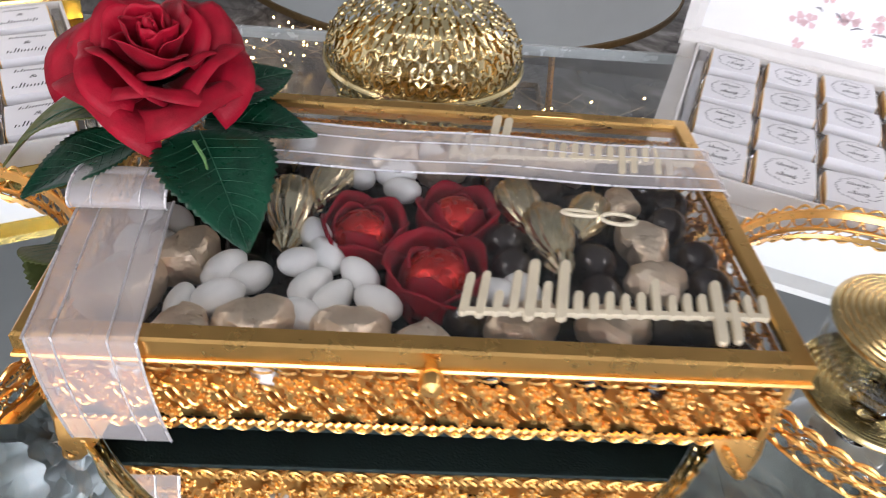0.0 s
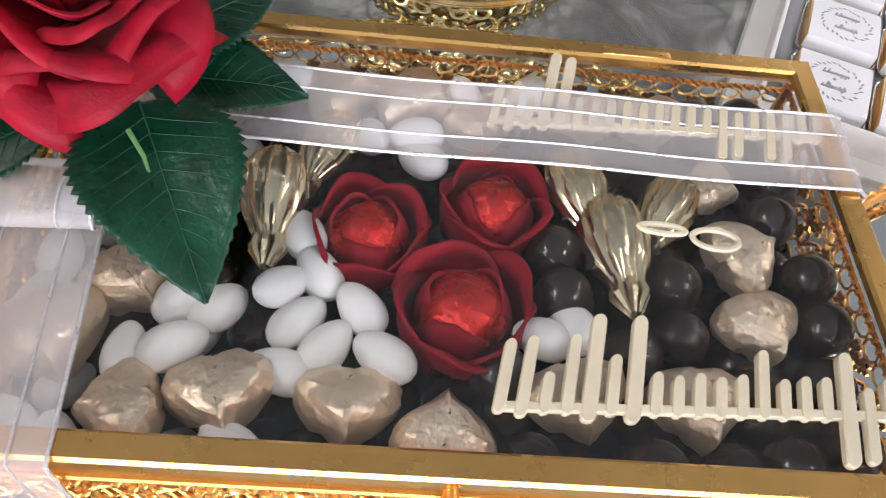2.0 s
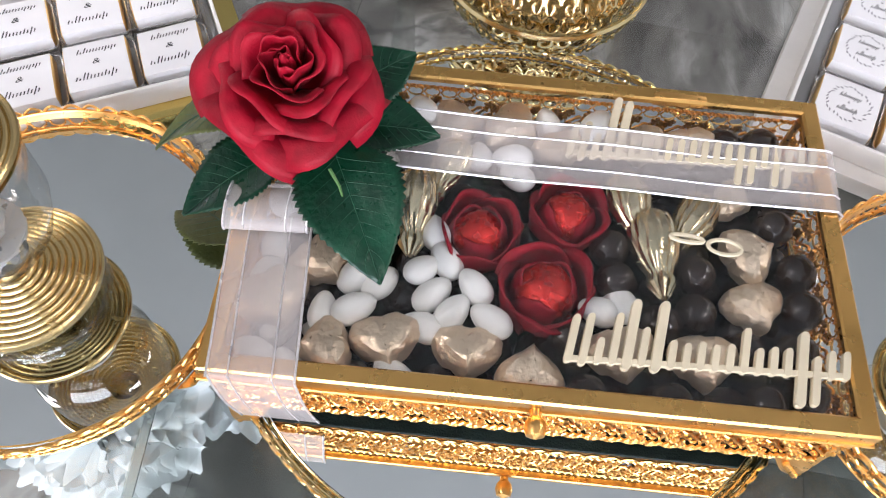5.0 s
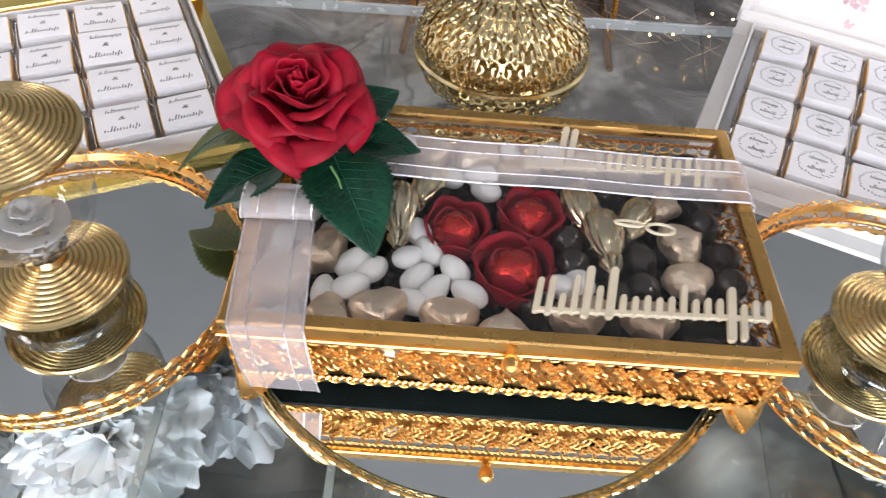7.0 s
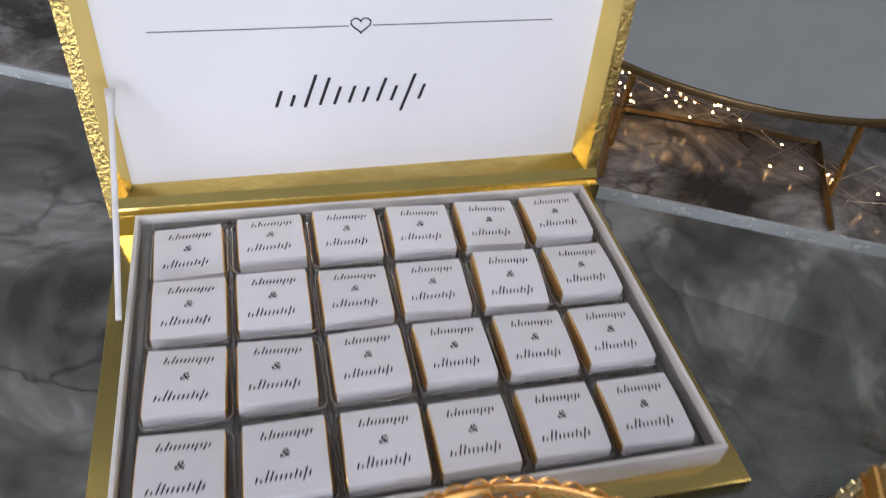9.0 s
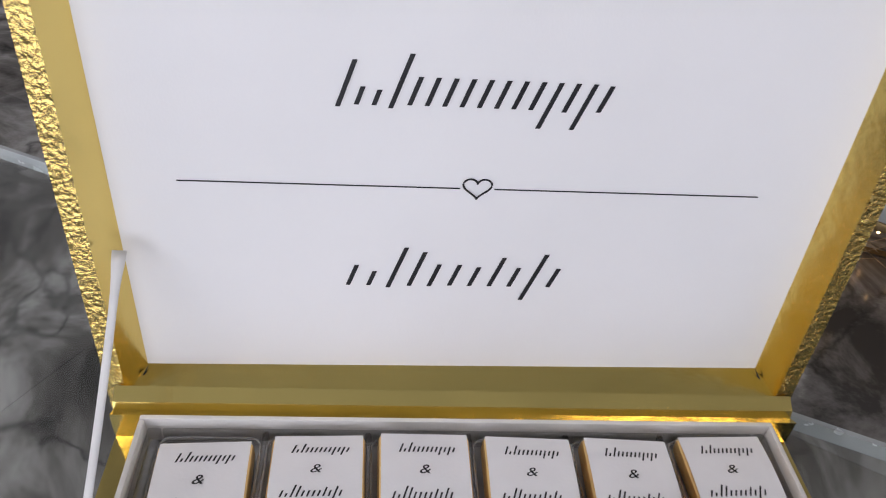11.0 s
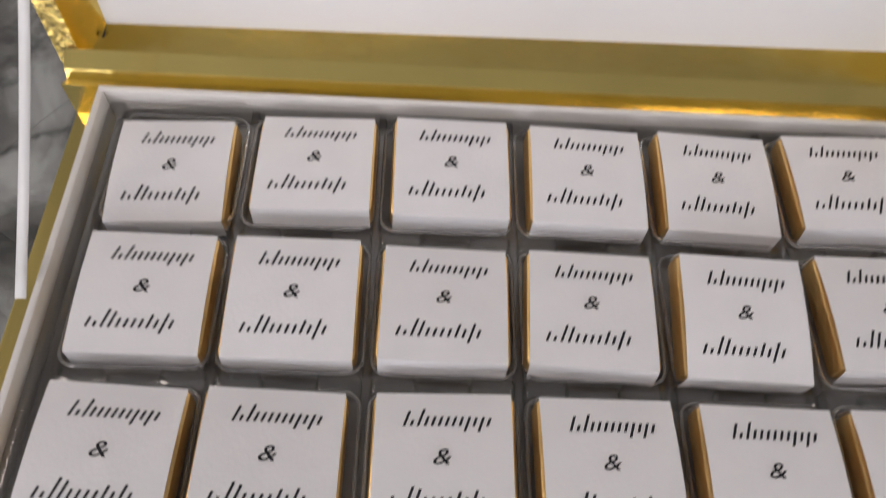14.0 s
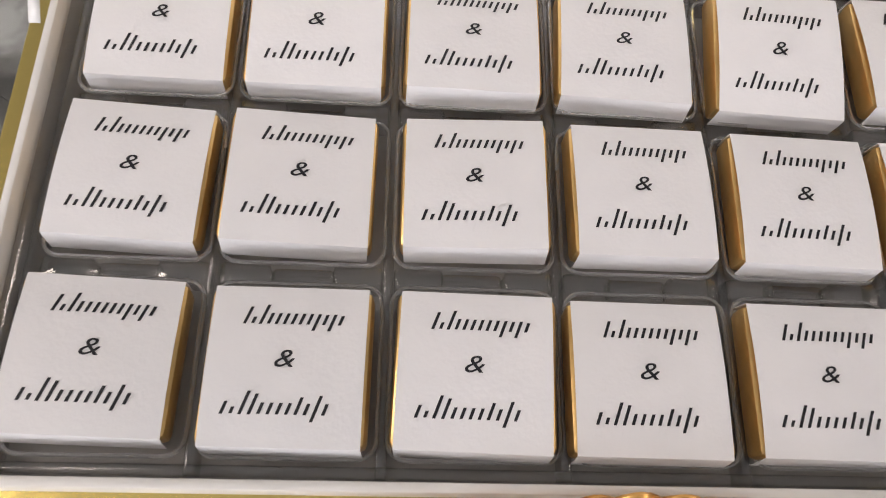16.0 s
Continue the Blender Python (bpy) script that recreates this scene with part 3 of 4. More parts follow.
def filigree(length, height):
    """Pierced lace band in x, z, with depth towards -y; ropes, slanting twisted waves and florets."""
    g = Build()
    unit = 0.0178
    n = max(1, round(length / unit))
    u = length / n
    for zz, r in ((height - 0.0025, 0.0012), (0.0035, 0.0012)):
        k = n * 5
        for i in range(k):
            x0 = -length / 2 + length * i / k
            g.tube([(x0, -0.0004, zz - 0.0008), (x0 + length / k * 0.5, -0.0014, zz), (x0 + length / k, -0.0004, zz + 0.0008)], r * 0.8, 5)
    for i in range(n * 2):
        x0 = -length / 2 + u * (i + 0.5) / 2
        g.tube([(x0 + u * 0.23 * math.cos(t), -0.0006 - 0.0006 * math.sin(t), height - 0.0058 + 0.0026 * math.sin(t)) for t in [k * math.pi / 4 for k in range(8)]], 0.00065, 4, closed=True)
        g.tube([(x0 + u * 0.26 * (k / 3 - 1), -0.0008, 0.0030 - 0.0036 * math.sin(math.pi * k / 6)) for k in range(7)], 0.0008, 5)
        g.blob((x0, -0.0010, 0.0012), 0.0013, n=6, k=4)
    zm = height * 0.46
    for i in range(n):
        x0 = -length / 2 + u * (i + 0.5)
        for off in (-0.0016, 0.0016):
            wave = [(x0 + u * 0.36 * t + off, -0.0010 - 0.0005 * math.cos(9 * t), zm + off * 0.6 - 0.0052 * t - 0.0016 * math.sin(3.1 * t)) for t in [k / 5 - 1 for k in range(11)]]
            g.tube(wave, 0.0008, 5)
        for k in range(5):
            t = k / 2 - 1
            g.blob((x0 + u * 0.34 * t, -0.0019, zm - 0.0050 * t - 0.0016 * math.sin(3.1 * t)), 0.0009, n=5, k=4)
        for sx, sz in ((0.32, 0.0058), (-0.32, -0.0062), (0.5, -0.0010), (0.5, 0.0085), (0.12, 0.0095), (-0.12, -0.0095)):
            cx, cz = x0 + u * sx, zm + sz
            g.blob((cx, -0.0016, cz), 0.0017, n=6, k=4)
            for q in range(5):
                a = q * 1.2566 + i
                g.blob((cx + 0.0022 * math.cos(a), -0.0009, cz + 0.0022 * math.sin(a)), 0.0015, 0.0010, 0.0015, n=5, k=4)
        for s in (-1, 1):
            g.tube([(x0 + s * u * (0.30 + 0.14 * math.cos(t)), -0.0005, zm + s * (0.0010 + 0.0050 * math.sin(t))) for t in [k * 0.75 for k in range(7)]], 0.0007, 4)
    return g


def jewel_box():
    ob = thing("filigree_gift_box", BOX_M, "gold filigree box with glass lid, filled with chocolates and almonds", "box")
    hw, hd, side_h = W / 2 - 0.004, D / 2 - 0.004, TOP - 0.011 - BOT
    for length, m in ((2 * hw, pose(0, -hd, BOT)), (2 * hw, pose(0, hd, BOT, 0, 0, 180)), (2 * hd, pose(hw, 0, BOT, 0, 0, 90)), (2 * hd, pose(-hw, 0, BOT, 0, 0, -90))):
        part("filigree_side", filigree(length, side_h), GOLD, ob, "pierced gold filigree side", m=m)
        part("inner_lining", Build().box(-length / 2 + 0.003, length / 2 - 0.003, 0.0032, 0.0040, 0.001, side_h * (0.9 if length > 0.2 and m.translation.y < 0 else 0.35)), GOLD_FRAME, ob, m=m)
    part("bottom", Build().box(-hw, hw, -hd, hd, BOT - 0.003, BOT, 0.001), DARK_BASE, ob, "dark green felt underside")
    for sx in (-1, 1):
        for sy in (-1, 1):
            foot = Build()
            for ax in (0, 1):
                def leaf(u, v, ax=ax):
                    w = 0.020 * u * (1 - v) ** 0.7
                    d = (0.0022 * math.sin(3 * v) + 0.0012)
                    z = BOT + 0.004 - v * (BOT + 0.0035)
                    return (sx * (hw - w), sy * (hd + d), z) if ax == 0 else (sx * (hw + d), sy * (hd - w), z)
                foot.sheet(leaf, 6, 7, 0.0015)
                for k in range(6):
                    w, z = 0.013 * (1 - k / 6), BOT - 0.001 - k * 0.0032
                    foot.blob((sx * (hw - w), sy * (hd + 0.0035), z) if ax == 0 else (sx * (hw + 0.0035), sy * (hd - w), z), 0.0019, n=6, k=4)
            foot.blob((sx * hw, sy * hd, 0.0032), 0.0035, 0.0035, 0.0032)
            foot.tube([(sx * hw, sy * hd, 0.003), (sx * hw, sy * hd, BOT + side_h)], 0.0022, 6)
            part("foot", foot, GOLD, ob, "scrolled gold corner foot")
    # hinged lid: flat frame with a lower lip
    fr = Build()
    fw, z0, z1 = 0.0085, TOP - 0.0105, TOP
    cw, cd = W / 2, D / 2
    prof = [(0.0, z0), (0.0, z1 - 0.001), (0.001, z1), (fw - 0.001, z1), (fw, z1 - 0.001), (fw, z1 - 0.0035), (0.002, z0)]
    k = len(prof)
    ring = []
    for sx, sy in ((-1, -1), (1, -1), (1, 1), (-1, 1)):
        ring += [(sx * (cw - a), sy * (cd - a), z) for a, z in prof]
    fr.add(ring, [(c * k + i, ((c + 1) % 4) * k + i, ((c + 1) % 4) * k + (i + 1) % k, c * k + (i + 1) % k) for c in range(4) for i in range(k)])
    lid = part("lid_frame", fr, GOLD_FRAME, ob, "flat polished gold lid frame", smooth=False)
    part("lower_bead", Build().tube([(-cw - 0.0004, -cd - 0.0004, z0 + 0.001), (cw + 0.0004, -cd - 0.0004, z0 + 0.001), (cw + 0.0004, cd + 0.0004, z0 + 0.001), (-cw - 0.0004, cd + 0.0004, z0 + 0.001)], 0.0012, 6, closed=True), GOLD, lid)
    pane = part("lid_pane", Build().box(-cw + fw - 0.001, cw - fw + 0.001, -cd + fw - 0.001, cd - fw + 0.001, TOP - 0.0034, TOP - 0.0016), LID_GLASS, lid, "clear glass pane")
    pane.visible_shadow = False
    part("hinge", Build().box(0.055, 0.082, cd - fw + 0.001, cd - fw + 0.005, TOP - 0.006, TOP + 0.0006, 0.0008), GOLD, lid)
    kn = Build().lathe([(0.0004, 0.0), (0.0022, 0.0), (0.0022, 0.003), (0.0040, 0.005), (0.0048, 0.008), (0.0038, 0.0112), (0.0004, 0.0125)], 20)
    part("knob", kn, GOLD, lid, "small round gold knob", m=pose(0.0005, -cd, TOP - 0.007, 90, 0, 0))
    return ob


jewel_box()

# ---- contents of the gift box, in the box's own plan ----

def heart_mesh():
    b = Build()
    n, k = 36, 12
    v, f = [], []
    outline = []
    for i in range(n):
        t = 2 * math.pi * i / n
        outline.append((0.0148 * math.sin(t) ** 3 * 1.05, 0.00098 * (13 * math.cos(t) - 2.6 * math.cos(2 * t) - 1.2 * math.cos(3 * t) - 0.3 * math.cos(4 * t)) + 0.002))
    for j in range(k + 1):
        p = -math.pi / 2 + math.pi * j / k
        c, z = max(0.30, max(0.0, math.cos(p)) ** 0.5), 0.0098 * math.sin(p) * (1 if math.sin(p) > 0 else 0.8)
        q = random.Random(j + 3)
        v += [(x * c + q.gauss(0, 0.00035), y * c + q.gauss(0, 0.00035), z + q.gauss(0, 0.00022 if z < 0.009 else 0.0001)) for x, y in outline]
    for j in range(k):
        f += [(j * n + i, j * n + (i + 1) % n, (j + 1) * n + (i + 1) % n, (j + 1) * n + i) for i in range(n)]
    f += [tuple(range(n - 1, -1, -1)), tuple(k * n + i for i in range(n))]
    return b.add(v, f)


def in_box(x, y, z, rx=0.0, ry=0.0, rz=0.0):
    return BOX_M @ pose(x, y, z, rx, ry, rz)


heart_me = heart_mesh().mesh("foil_heart", FOIL, angle=22)
HEARTS = [(-0.0985, -0.0215, 40, 1.0), (-0.0925, -0.0645, -75, 0.92), (-0.0650, -0.0595, 15, 1.0), (-0.0290, -0.0610, 0, 0.97), (-0.0003, -0.0655, 178, 0.95), (0.0400, -0.0545, 12, 0.98), (0.0770, -0.0545, 5, 1.0),
          (0.1040, 0.0050, 118, 0.95), (0.1025, -0.0245, 18, 0.95), (0.0980, 0.0350, 70, 0.72), (0.0785, 0.0665, 5, 0.85), (0.0530, 0.0630, 25, 0.90), (0.0105, 0.0560, 10, 0.85), (-0.0135, 0.0680, 60, 1.0),
          (-0.0430, 0.0670, 100, 0.98), (-0.1180, -0.0440, 30, 1.12), (-0.0860, 0.0620, 20, 0.95), (-0.1150, 0.0500, 80, 0.95)]
for x, y, rot, sc in HEARTS:
    ob = new("foil_chocolate_heart", heart_me)
    ob.matrix_basis = in_box(x, y, 0.0505, rnd.uniform(-14, 14), rnd.uniform(-14, 14), rot) @ Matrix.Scale(sc * 1.06, 4)
    tagged(ob, "heart-shaped chocolate in crinkled champagne foil, in the box", "chocolate", "foil hearts")

almond_me = Build().blob((0, 0, 0), 0.0066, 0.0100, 0.0062, 18, 12).mesh("almond", ALMOND, angle=180)
for q in almond_me.vertices:
    q.co.x *= 1 - 18 * q.co.y
ALMONDS = [(-0.1225, -0.0155, 0), (-0.1240, -0.0300, -20), (-0.0958, -0.0464, 0), (-0.0815, -0.0449, -60), (-0.0827, -0.0266, -40), (-0.0718, -0.0288, -38), (-0.0530, -0.0217, -50), (-0.0422, -0.0147, 35),
           (-0.0471, -0.0323, -50), (-0.0276, -0.0283, 40), (-0.0370, -0.0414, -35), (-0.0498, -0.0491, 75), (-0.0192, -0.0443, 62), (-0.0488, 0.0000, 20), (-0.0306, 0.0494, 12), (-0.0137, 0.0477, 85),
           (-0.0107, 0.0373, 60), (0.0048, 0.0740, 20), (0.0291, 0.0740, -30), (0.0302, -0.0333, 80), (0.0409, -0.0273, 30), (-0.0624, 0.0740, 40), (-0.1220, -0.0700, 60), (-0.1080, -0.0750, 20), (-0.1240, 0.0100, 15),
           (-0.1000, 0.0300, 40), (-0.0600, -0.0740, 50)]
for i, (x, y, rot) in enumerate(ALMONDS):
    ob = new("sugared_almond", almond_me)
    ob.matrix_basis = in_box(x, y, 0.0535 - 0.002 * (i % 3), rnd.uniform(-20, 20), rnd.uniform(-15, 15), rot) @ Matrix.Scale(rnd.uniform(0.98, 1.12), 4)
    tagged(ob, "white sugar-coated almond lying among the chocolates", "almond", "sugared almonds")

ball_me = Build().blob((0, 0, 0), 0.0098, n=20, k=12).mesh("chocolate_ball", CHOCOLATE, angle=180)
BALLS = [(0.0381, -0.0160), (0.0771, -0.0080), (0.0765, -0.0275), (0.0358, 0.0013), (0.1186, 0.0239), (0.1250, 0.0420), (0.1255, -0.0221), (0.1265, -0.0016), (0.0985, 0.0740), (0.1170, 0.0735), (0.0620, -0.0735),
         (0.0860, -0.0725), (0.1030, -0.0700), (0.0165, -0.0455), (0.0250, -0.0730), (0.1220, -0.0640), (0.1210, -0.0430), (0.0600, -0.0350), (0.0640, 0.0060), (0.1130, 0.0560), (0.0980, -0.0450), (0.0600, 0.0450), (0.0400, 0.0470)]
for i, (x, y) in enumerate(BALLS):
    ob = new("chocolate_ball", ball_me)
    ob.matrix_basis = in_box(x, y, 0.050 - 0.0015 * (i % 3))
    tagged(ob, "glossy round dark chocolate dragee in the box", "chocolate", "chocolate balls")
# lower layer
for i in range(13):
    for j in range(8):
        x, y = -0.122 + i * 0.0202 + 0.004 * (j % 2), -0.070 + j * 0.0202
        dark = x > -0.080 or (i + j) % 3 == 0
        ob = new("chocolate_ball" if dark else "sugared_almond", ball_me if dark else almond_me)
        ob.matrix_basis = in_box(x, y, 0.0338 if dark else 0.031, 0, 0, rnd.uniform(0, 360))
        if dark:
            tagged(ob, "glossy round dark chocolate dragee in the lower layer", "chocolate", "chocolate balls")
        else:
            tagged(ob, "white sugar-coated almond in the lower layer", "almond", "sugared almonds")


def pod(x, y, z, rot, sc):
    """Long seed-head shape in ribbed foil with a pinched, toothed end."""
    ob = thing("foil_pod", in_box(x, y, z, rnd.uniform(-6, 6), rnd.uniform(-8, 8), rot) @ Matrix.Scale(sc, 4), "ribbed pod-shaped sweet in bright gold foil", "sweet", "gold pods")
    n = 72
    prof = [(0.0006, 0.022), (0.005, 0.0205), (0.0088, 0.016), (0.0102, 0.009), (0.0100, 0.001), (0.0082, -0.007), (0.0055, -0.013), (0.0042, -0.0165)]
    b = Build()
    v = []
    for r, h in prof:
        for i in range(n):
            a = 2 * math.pi * i / n
            rr = r * (1.02 + 0.16 * abs(math.sin(8 * a + 1.0 * math.sin(h * 210))) + 0.03 * math.sin(5 * a + h * 260))
            v.append((rr * math.cos(a), h, rr * math.sin(a) * 0.9))
    f = [(j * n + i, j * n + (i + 1) % n, (j + 1) * n + (i + 1) % n, (j + 1) * n + i) for j in range(len(prof) - 1) for i in range(n)]
    part("ribbed_body", b.add(v, f), POD_FOIL, ob, angle=28)
    t = Build()
    for i in range(7):
        a = 2 * math.pi * i / 7
        t.tube([(0.0042 * math.cos(a), -0.0155, 0.004 * math.sin(a)), (0.0050 * math.cos(a), -0.0195, 0.0048 * math.sin(a)), (0.0018 * math.cos(a + 0.4), -0.0265, 0.002 * math.sin(a))], [0.0016, 0.0019, 0.0007], 6)
    part("pinched_end", t, POD_FOIL, ob)


for args in ((-0.0605, 0.011, 0.055, 3, 0.98), (-0.046, 0.038, 0.052, -20, 0.85), (0.0465, 0.025, 0.053, 14, 0.95), (0.0565, 0.001, 0.0555, 4, 1.05), (0.0760, 0.019, 0.053, -30, 0.88)):
    pod(*args)


def felt_rose(x, y, sc, turn):
    ob = thing("chocolate_rose", in_box(x, y, 0.044, 0, 0, turn) @ Matrix.Scale(sc, 4), "dark red felt rose holding a red foil chocolate", "flower", "chocolate roses")
    part("foil_ball", Build().blob((0, 0, 0.0055), 0.0118, 0.0118, 0.0105, 18, 12), RED_FOIL, ob, "chocolate ball in crinkled red foil", angle=180)
    q = random.Random(int(turn))
    for ring, (cnt, r0, h, wide) in enumerate(((3, 0.0132, 0.0215, 2.6), (5, 0.0172, 0.0205, 1.95))):
        for i in range(cnt):
            a0 = 2 * math.pi * (i + 0.5 * ring) / cnt + q.uniform(-0.22, 0.22)
            ph, tall, skew = q.uniform(0, 6), q.uniform(0.92, 1.1), q.uniform(-0.06, 0.10)

            def petal(u, v):
                k = 2 * u - 1
                a = k * wide / 2
                hh = h * tall * v * (1 - 0.42 * abs(k) ** 2.4 + 0.05 * math.exp(-(k / 0.18) ** 2))
                belly = math.sin(min(1.0, v * 1.5) * math.pi / 2)
                shut = max(0.0, v - 0.45) / 0.55
                lip = max(0.0, v - 0.84) / 0.16
                r = r0 * (0.50 + 0.50 * belly) * (1 + skew * k * 0.8) - (0.0042 if ring == 0 else 0.0022) * shut * shut
                r += (0.0008 + 0.0016 * ring) * lip * lip * (1 + 0.6 * math.cos(2.4 * k + ph)) + 0.0006 * math.sin(5 * a + ph) * v
                return (r * math.cos(a), r * math.sin(a), -0.007 + hh)
            part("petal", Build().sheet(petal, 16, 10, 0.0009), PETAL_SMALL, ob, m=pose(0, 0, 0, 0, 0, math.degrees(a0)), angle=180)


felt_rose(-0.028, 0.002, 1.12, 20)
felt_rose(0.015, 0.017, 1.1, 75)
felt_rose(0.005, -0.026, 1.25, 140)


# ---- sheer ribbon over the lid ----
def ribbon():
    ob = thing("organza_ribbon", BOX_M, "sheer white organza ribbon with silver edge threads", "ribbon")
    G = TOP + 0.0012

    def strip(name, path, half, stripes):
        """path(v): centre and sideways vector"""
        def fn(u, v):
            c, s = path(v)
            return Vector(c) + Vector(s) * ((u - 0.5) * 2 * half)
        p = part(name, Build().sheet(fn, 6, 48), ORGANZA, ob, angle=180)
        for u in stripes:
            t = Build().tube([fn(u, k / 96) + Vector((0, 0, 0.0002)) for k in range(97)], 0.0006 if u in (0.0, 1.0) else 0.0004, 5)
            part("edge_thread", t, SILVER_THREAD, p)

    def drop_right(v):
        L = 0.236
        d = v * (L + 0.018)
        x = -0.098 + d
        wob = 0.0006 * math.sin(d * 60)
        if x < W / 2 + 0.0005:
            return (x, 0.0385 - 0.002 * v, G + wob), (0.0, 1.0, 0.0)
        return (W / 2 + 0.0018, 0.0365, G - (x - W / 2)), (0.0, 1.0, 0.05)

    def drop_front(v):
        d = v * 0.128
        y = -0.015 - d
        x = -0.1215 + 0.081 * d
        if y > -D / 2 - 0.001:
            return (x, y, G + 0.0005 * math.sin(d * 70)), (1.0, 0.12, 0.0)
        e = -D / 2 - 0.001 - y
        return (x, -D / 2 - 0.0018 - 0.002 * math.sin(e * 60), G - e), (1.0, 0.0, -0.02)
    strip("cross_band", drop_right, 0.0178, (0.0, 0.26, 0.72, 1.0))
    strip("front_band", drop_front, 0.0178, (0.0, 0.24, 0.74, 1.0))

    def roll(v):
        a = v * math.pi * 1.25 - 0.5
        return (-0.122, -0.012 - 0.012 * math.cos(a) , G + 0.0055 + 0.006 * math.sin(a)), (1.0, 0.05, 0.0)
    strip("folded_loop", roll, 0.0182, (0.0, 0.24, 0.74, 1.0))


ribbon()


# ---- fabric rose with leaves on the lid ----
def leaf_parts(parent, m, length, width, mat, bend, seed, droop=0.0):
    q = random.Random(seed)

    def fn(u, v):
        a = (u - 0.5) * 2
        w = width * math.sin(math.pi * min(1.0, 0.04 + v * 0.96) ** 0.80) ** 0.85 * (1 - 0.25 * v) if 0 < v < 1 else 0.0006
        saw = 1 + (0.11 * ((v * 20) % 1.0) - 0.05) * abs(a) ** 6
        return (a * w * saw, length * v, 0.13 * w * abs(a) * 1.6 + bend * length * math.sin(v * math.pi) - droop * length * v * v + 0.012 * length * math.sin(7 * v + 3 * a + seed))
    lf = part("leaf", Build().sheet(fn, 12, 80, 0.0005), mat, parent, m=m, angle=180)
    vein = Build().tube([Vector(fn(0.5, k / 24)) + Vector((0, 0, 0.0003)) for k in range(25)], [0.00034 * (1 - 0.6 * k / 24) for k in range(25)], 4)
    for k in range(8):
        v0 = 0.10 + 0.095 * k
        for sg in (-1, 1):
            vein.tube([Vector(fn(0.5 + sg * 0.42 * t, min(0.98, v0 + 0.17 * t))) + Vector((0, 0, 0.0002)) for t in (0, 0.25, 0.5, 0.75, 1.0)], [0.00016, 0.00014, 0.00011, 0.00008, 0.00005], 4)
    part("vein", vein, VEIN, lf)


def rose():
    ob = thing("fabric_rose", in_box(-0.1165, 0.027, TOP, 0, 0, 0), "dark red fabric rose with green leaves on the box lid", "flower")
    c = pose(-0.001, 0.007, 0.0390, 17, 2, 0) @ Matrix.Scale(0.75, 4)
    rows = [(1, 0.0036, 0.0370, 0.0, 340, -0.6), (2, 0.0070, 0.0370, 0.0, 230, -0.3), (3, 0.0112, 0.0365, 0.10, 165, 0.0), (3, 0.0160, 0.0355, 0.22, 150, 0.45), (4, 0.0215, 0.0330, 0.34, 122, 0.9), (5, 0.0272, 0.0290, 0.50, 104, 1.3), (5, 0.0315, 0.0225, 0.80, 98, 1.6)]
    q = random.Random(3)
    for ring, (cnt, r0, h, lean, spread, curl) in enumerate(rows):
        for i in range(cnt):
            a0 = 360 * (i + 0.37 * ring) / cnt + q.uniform(-9, 9)
            sp, hh, ph, tw = radians(spread), h * q.uniform(0.94, 1.06), q.uniform(0, 6.3), q.uniform(0.10, 0.18)

            def petal(u, v):
                a = (u - 0.5) * sp
                k = abs(2 * u - 1)
                edge = 1 - (0.26 if ring < 4 else 0.48) * k ** 2.2 + 0.05 * math.exp(-((u - 0.5) / 0.07) ** 2) * (1 if ring > 3 else 0)
                z = hh * v * edge
                open_ = math.sin(min(1.0, v * 1.25) * math.pi / 2)
                r = r0 * (0.30 + 0.70 * open_) + lean * 0.016 * v * v + tw * 0.045 * (u - 0.5) * (1 if ring < 5 else 0.6) * (0.5 + v)
                lip = max(0.0, v - 0.72) / 0.28
                r += curl * 0.0058 * lip * lip * (1 + 0.25 * math.sin(3 * a + ph))
                z -= max(0.0, curl) * 0.0040 * lip * lip * (1 + 0.9 * k)
                r += 0.0013 * math.sin(5 * a + ph) * v * (1 + ring * 0.2)
                z += 0.0012 * math.sin(7 * a + ph) * v * (1 if ring > 2 else 0.3)
                return (r * math.cos(a), r * math.sin(a), z - 0.006 - 0.0026 * max(0, ring - 3))
            part("petal", Build().sheet(petal, 18, 14, 0.0007), PETAL, ob, m=c @ pose(0, 0, 0, 0, 0, a0), angle=180)
    part("bud", Build().blob((0, 0, 0.021), 0.0030, 0.0030, 0.011, 10, 8), PETAL, ob, m=c, angle=180)
    part("calyx", Build().lathe([(0.0005, -0.010), (0.006, -0.009), (0.014, -0.004), (0.020, 0.003)], 24), LEAF, ob, m=c, angle=180)
    part("stem", Build().tube([(0, 0, 0.022), (-0.004, 0.003, 0.012), (-0.012, 0.010, 0.005), (-0.03, 0.03, 0.004)], 0.0022, 8), STEM, ob)
    part("stem_thread", Build().tube([(0.020, -0.026, 0.022), (0.025, -0.032, 0.018), (0.028, -0.038, 0.011)], [0.0008, 0.0007, 0.0003], 5), STEM, ob)
    leaf_parts(ob, pose(0.018, -0.010, 0.017, -13, 0, 206.4), 0.068, 0.0265, LEAF, 0.06, 1)
    leaf_parts(ob, pose(0.016, 0.008, 0.012, -6, 0, -88), 0.050, 0.021, LEAF, 0.04, 2)
    leaf_parts(ob, pose(0.012, 0.016, 0.016, 0, 8, -46), 0.052, 0.021, LEAF, 0.03, 3)
    leaf_parts(ob, pose(-0.008, -0.012, 0.012, -10, 6, 132), 0.050, 0.021, LEAF, 0.03, 4)
    leaf_parts(ob, pose(-0.018, 0.008, 0.012, 6, 0, 97), 0.054, 0.015, LEAF_OLIVE, 0.10, 5, 0.60)
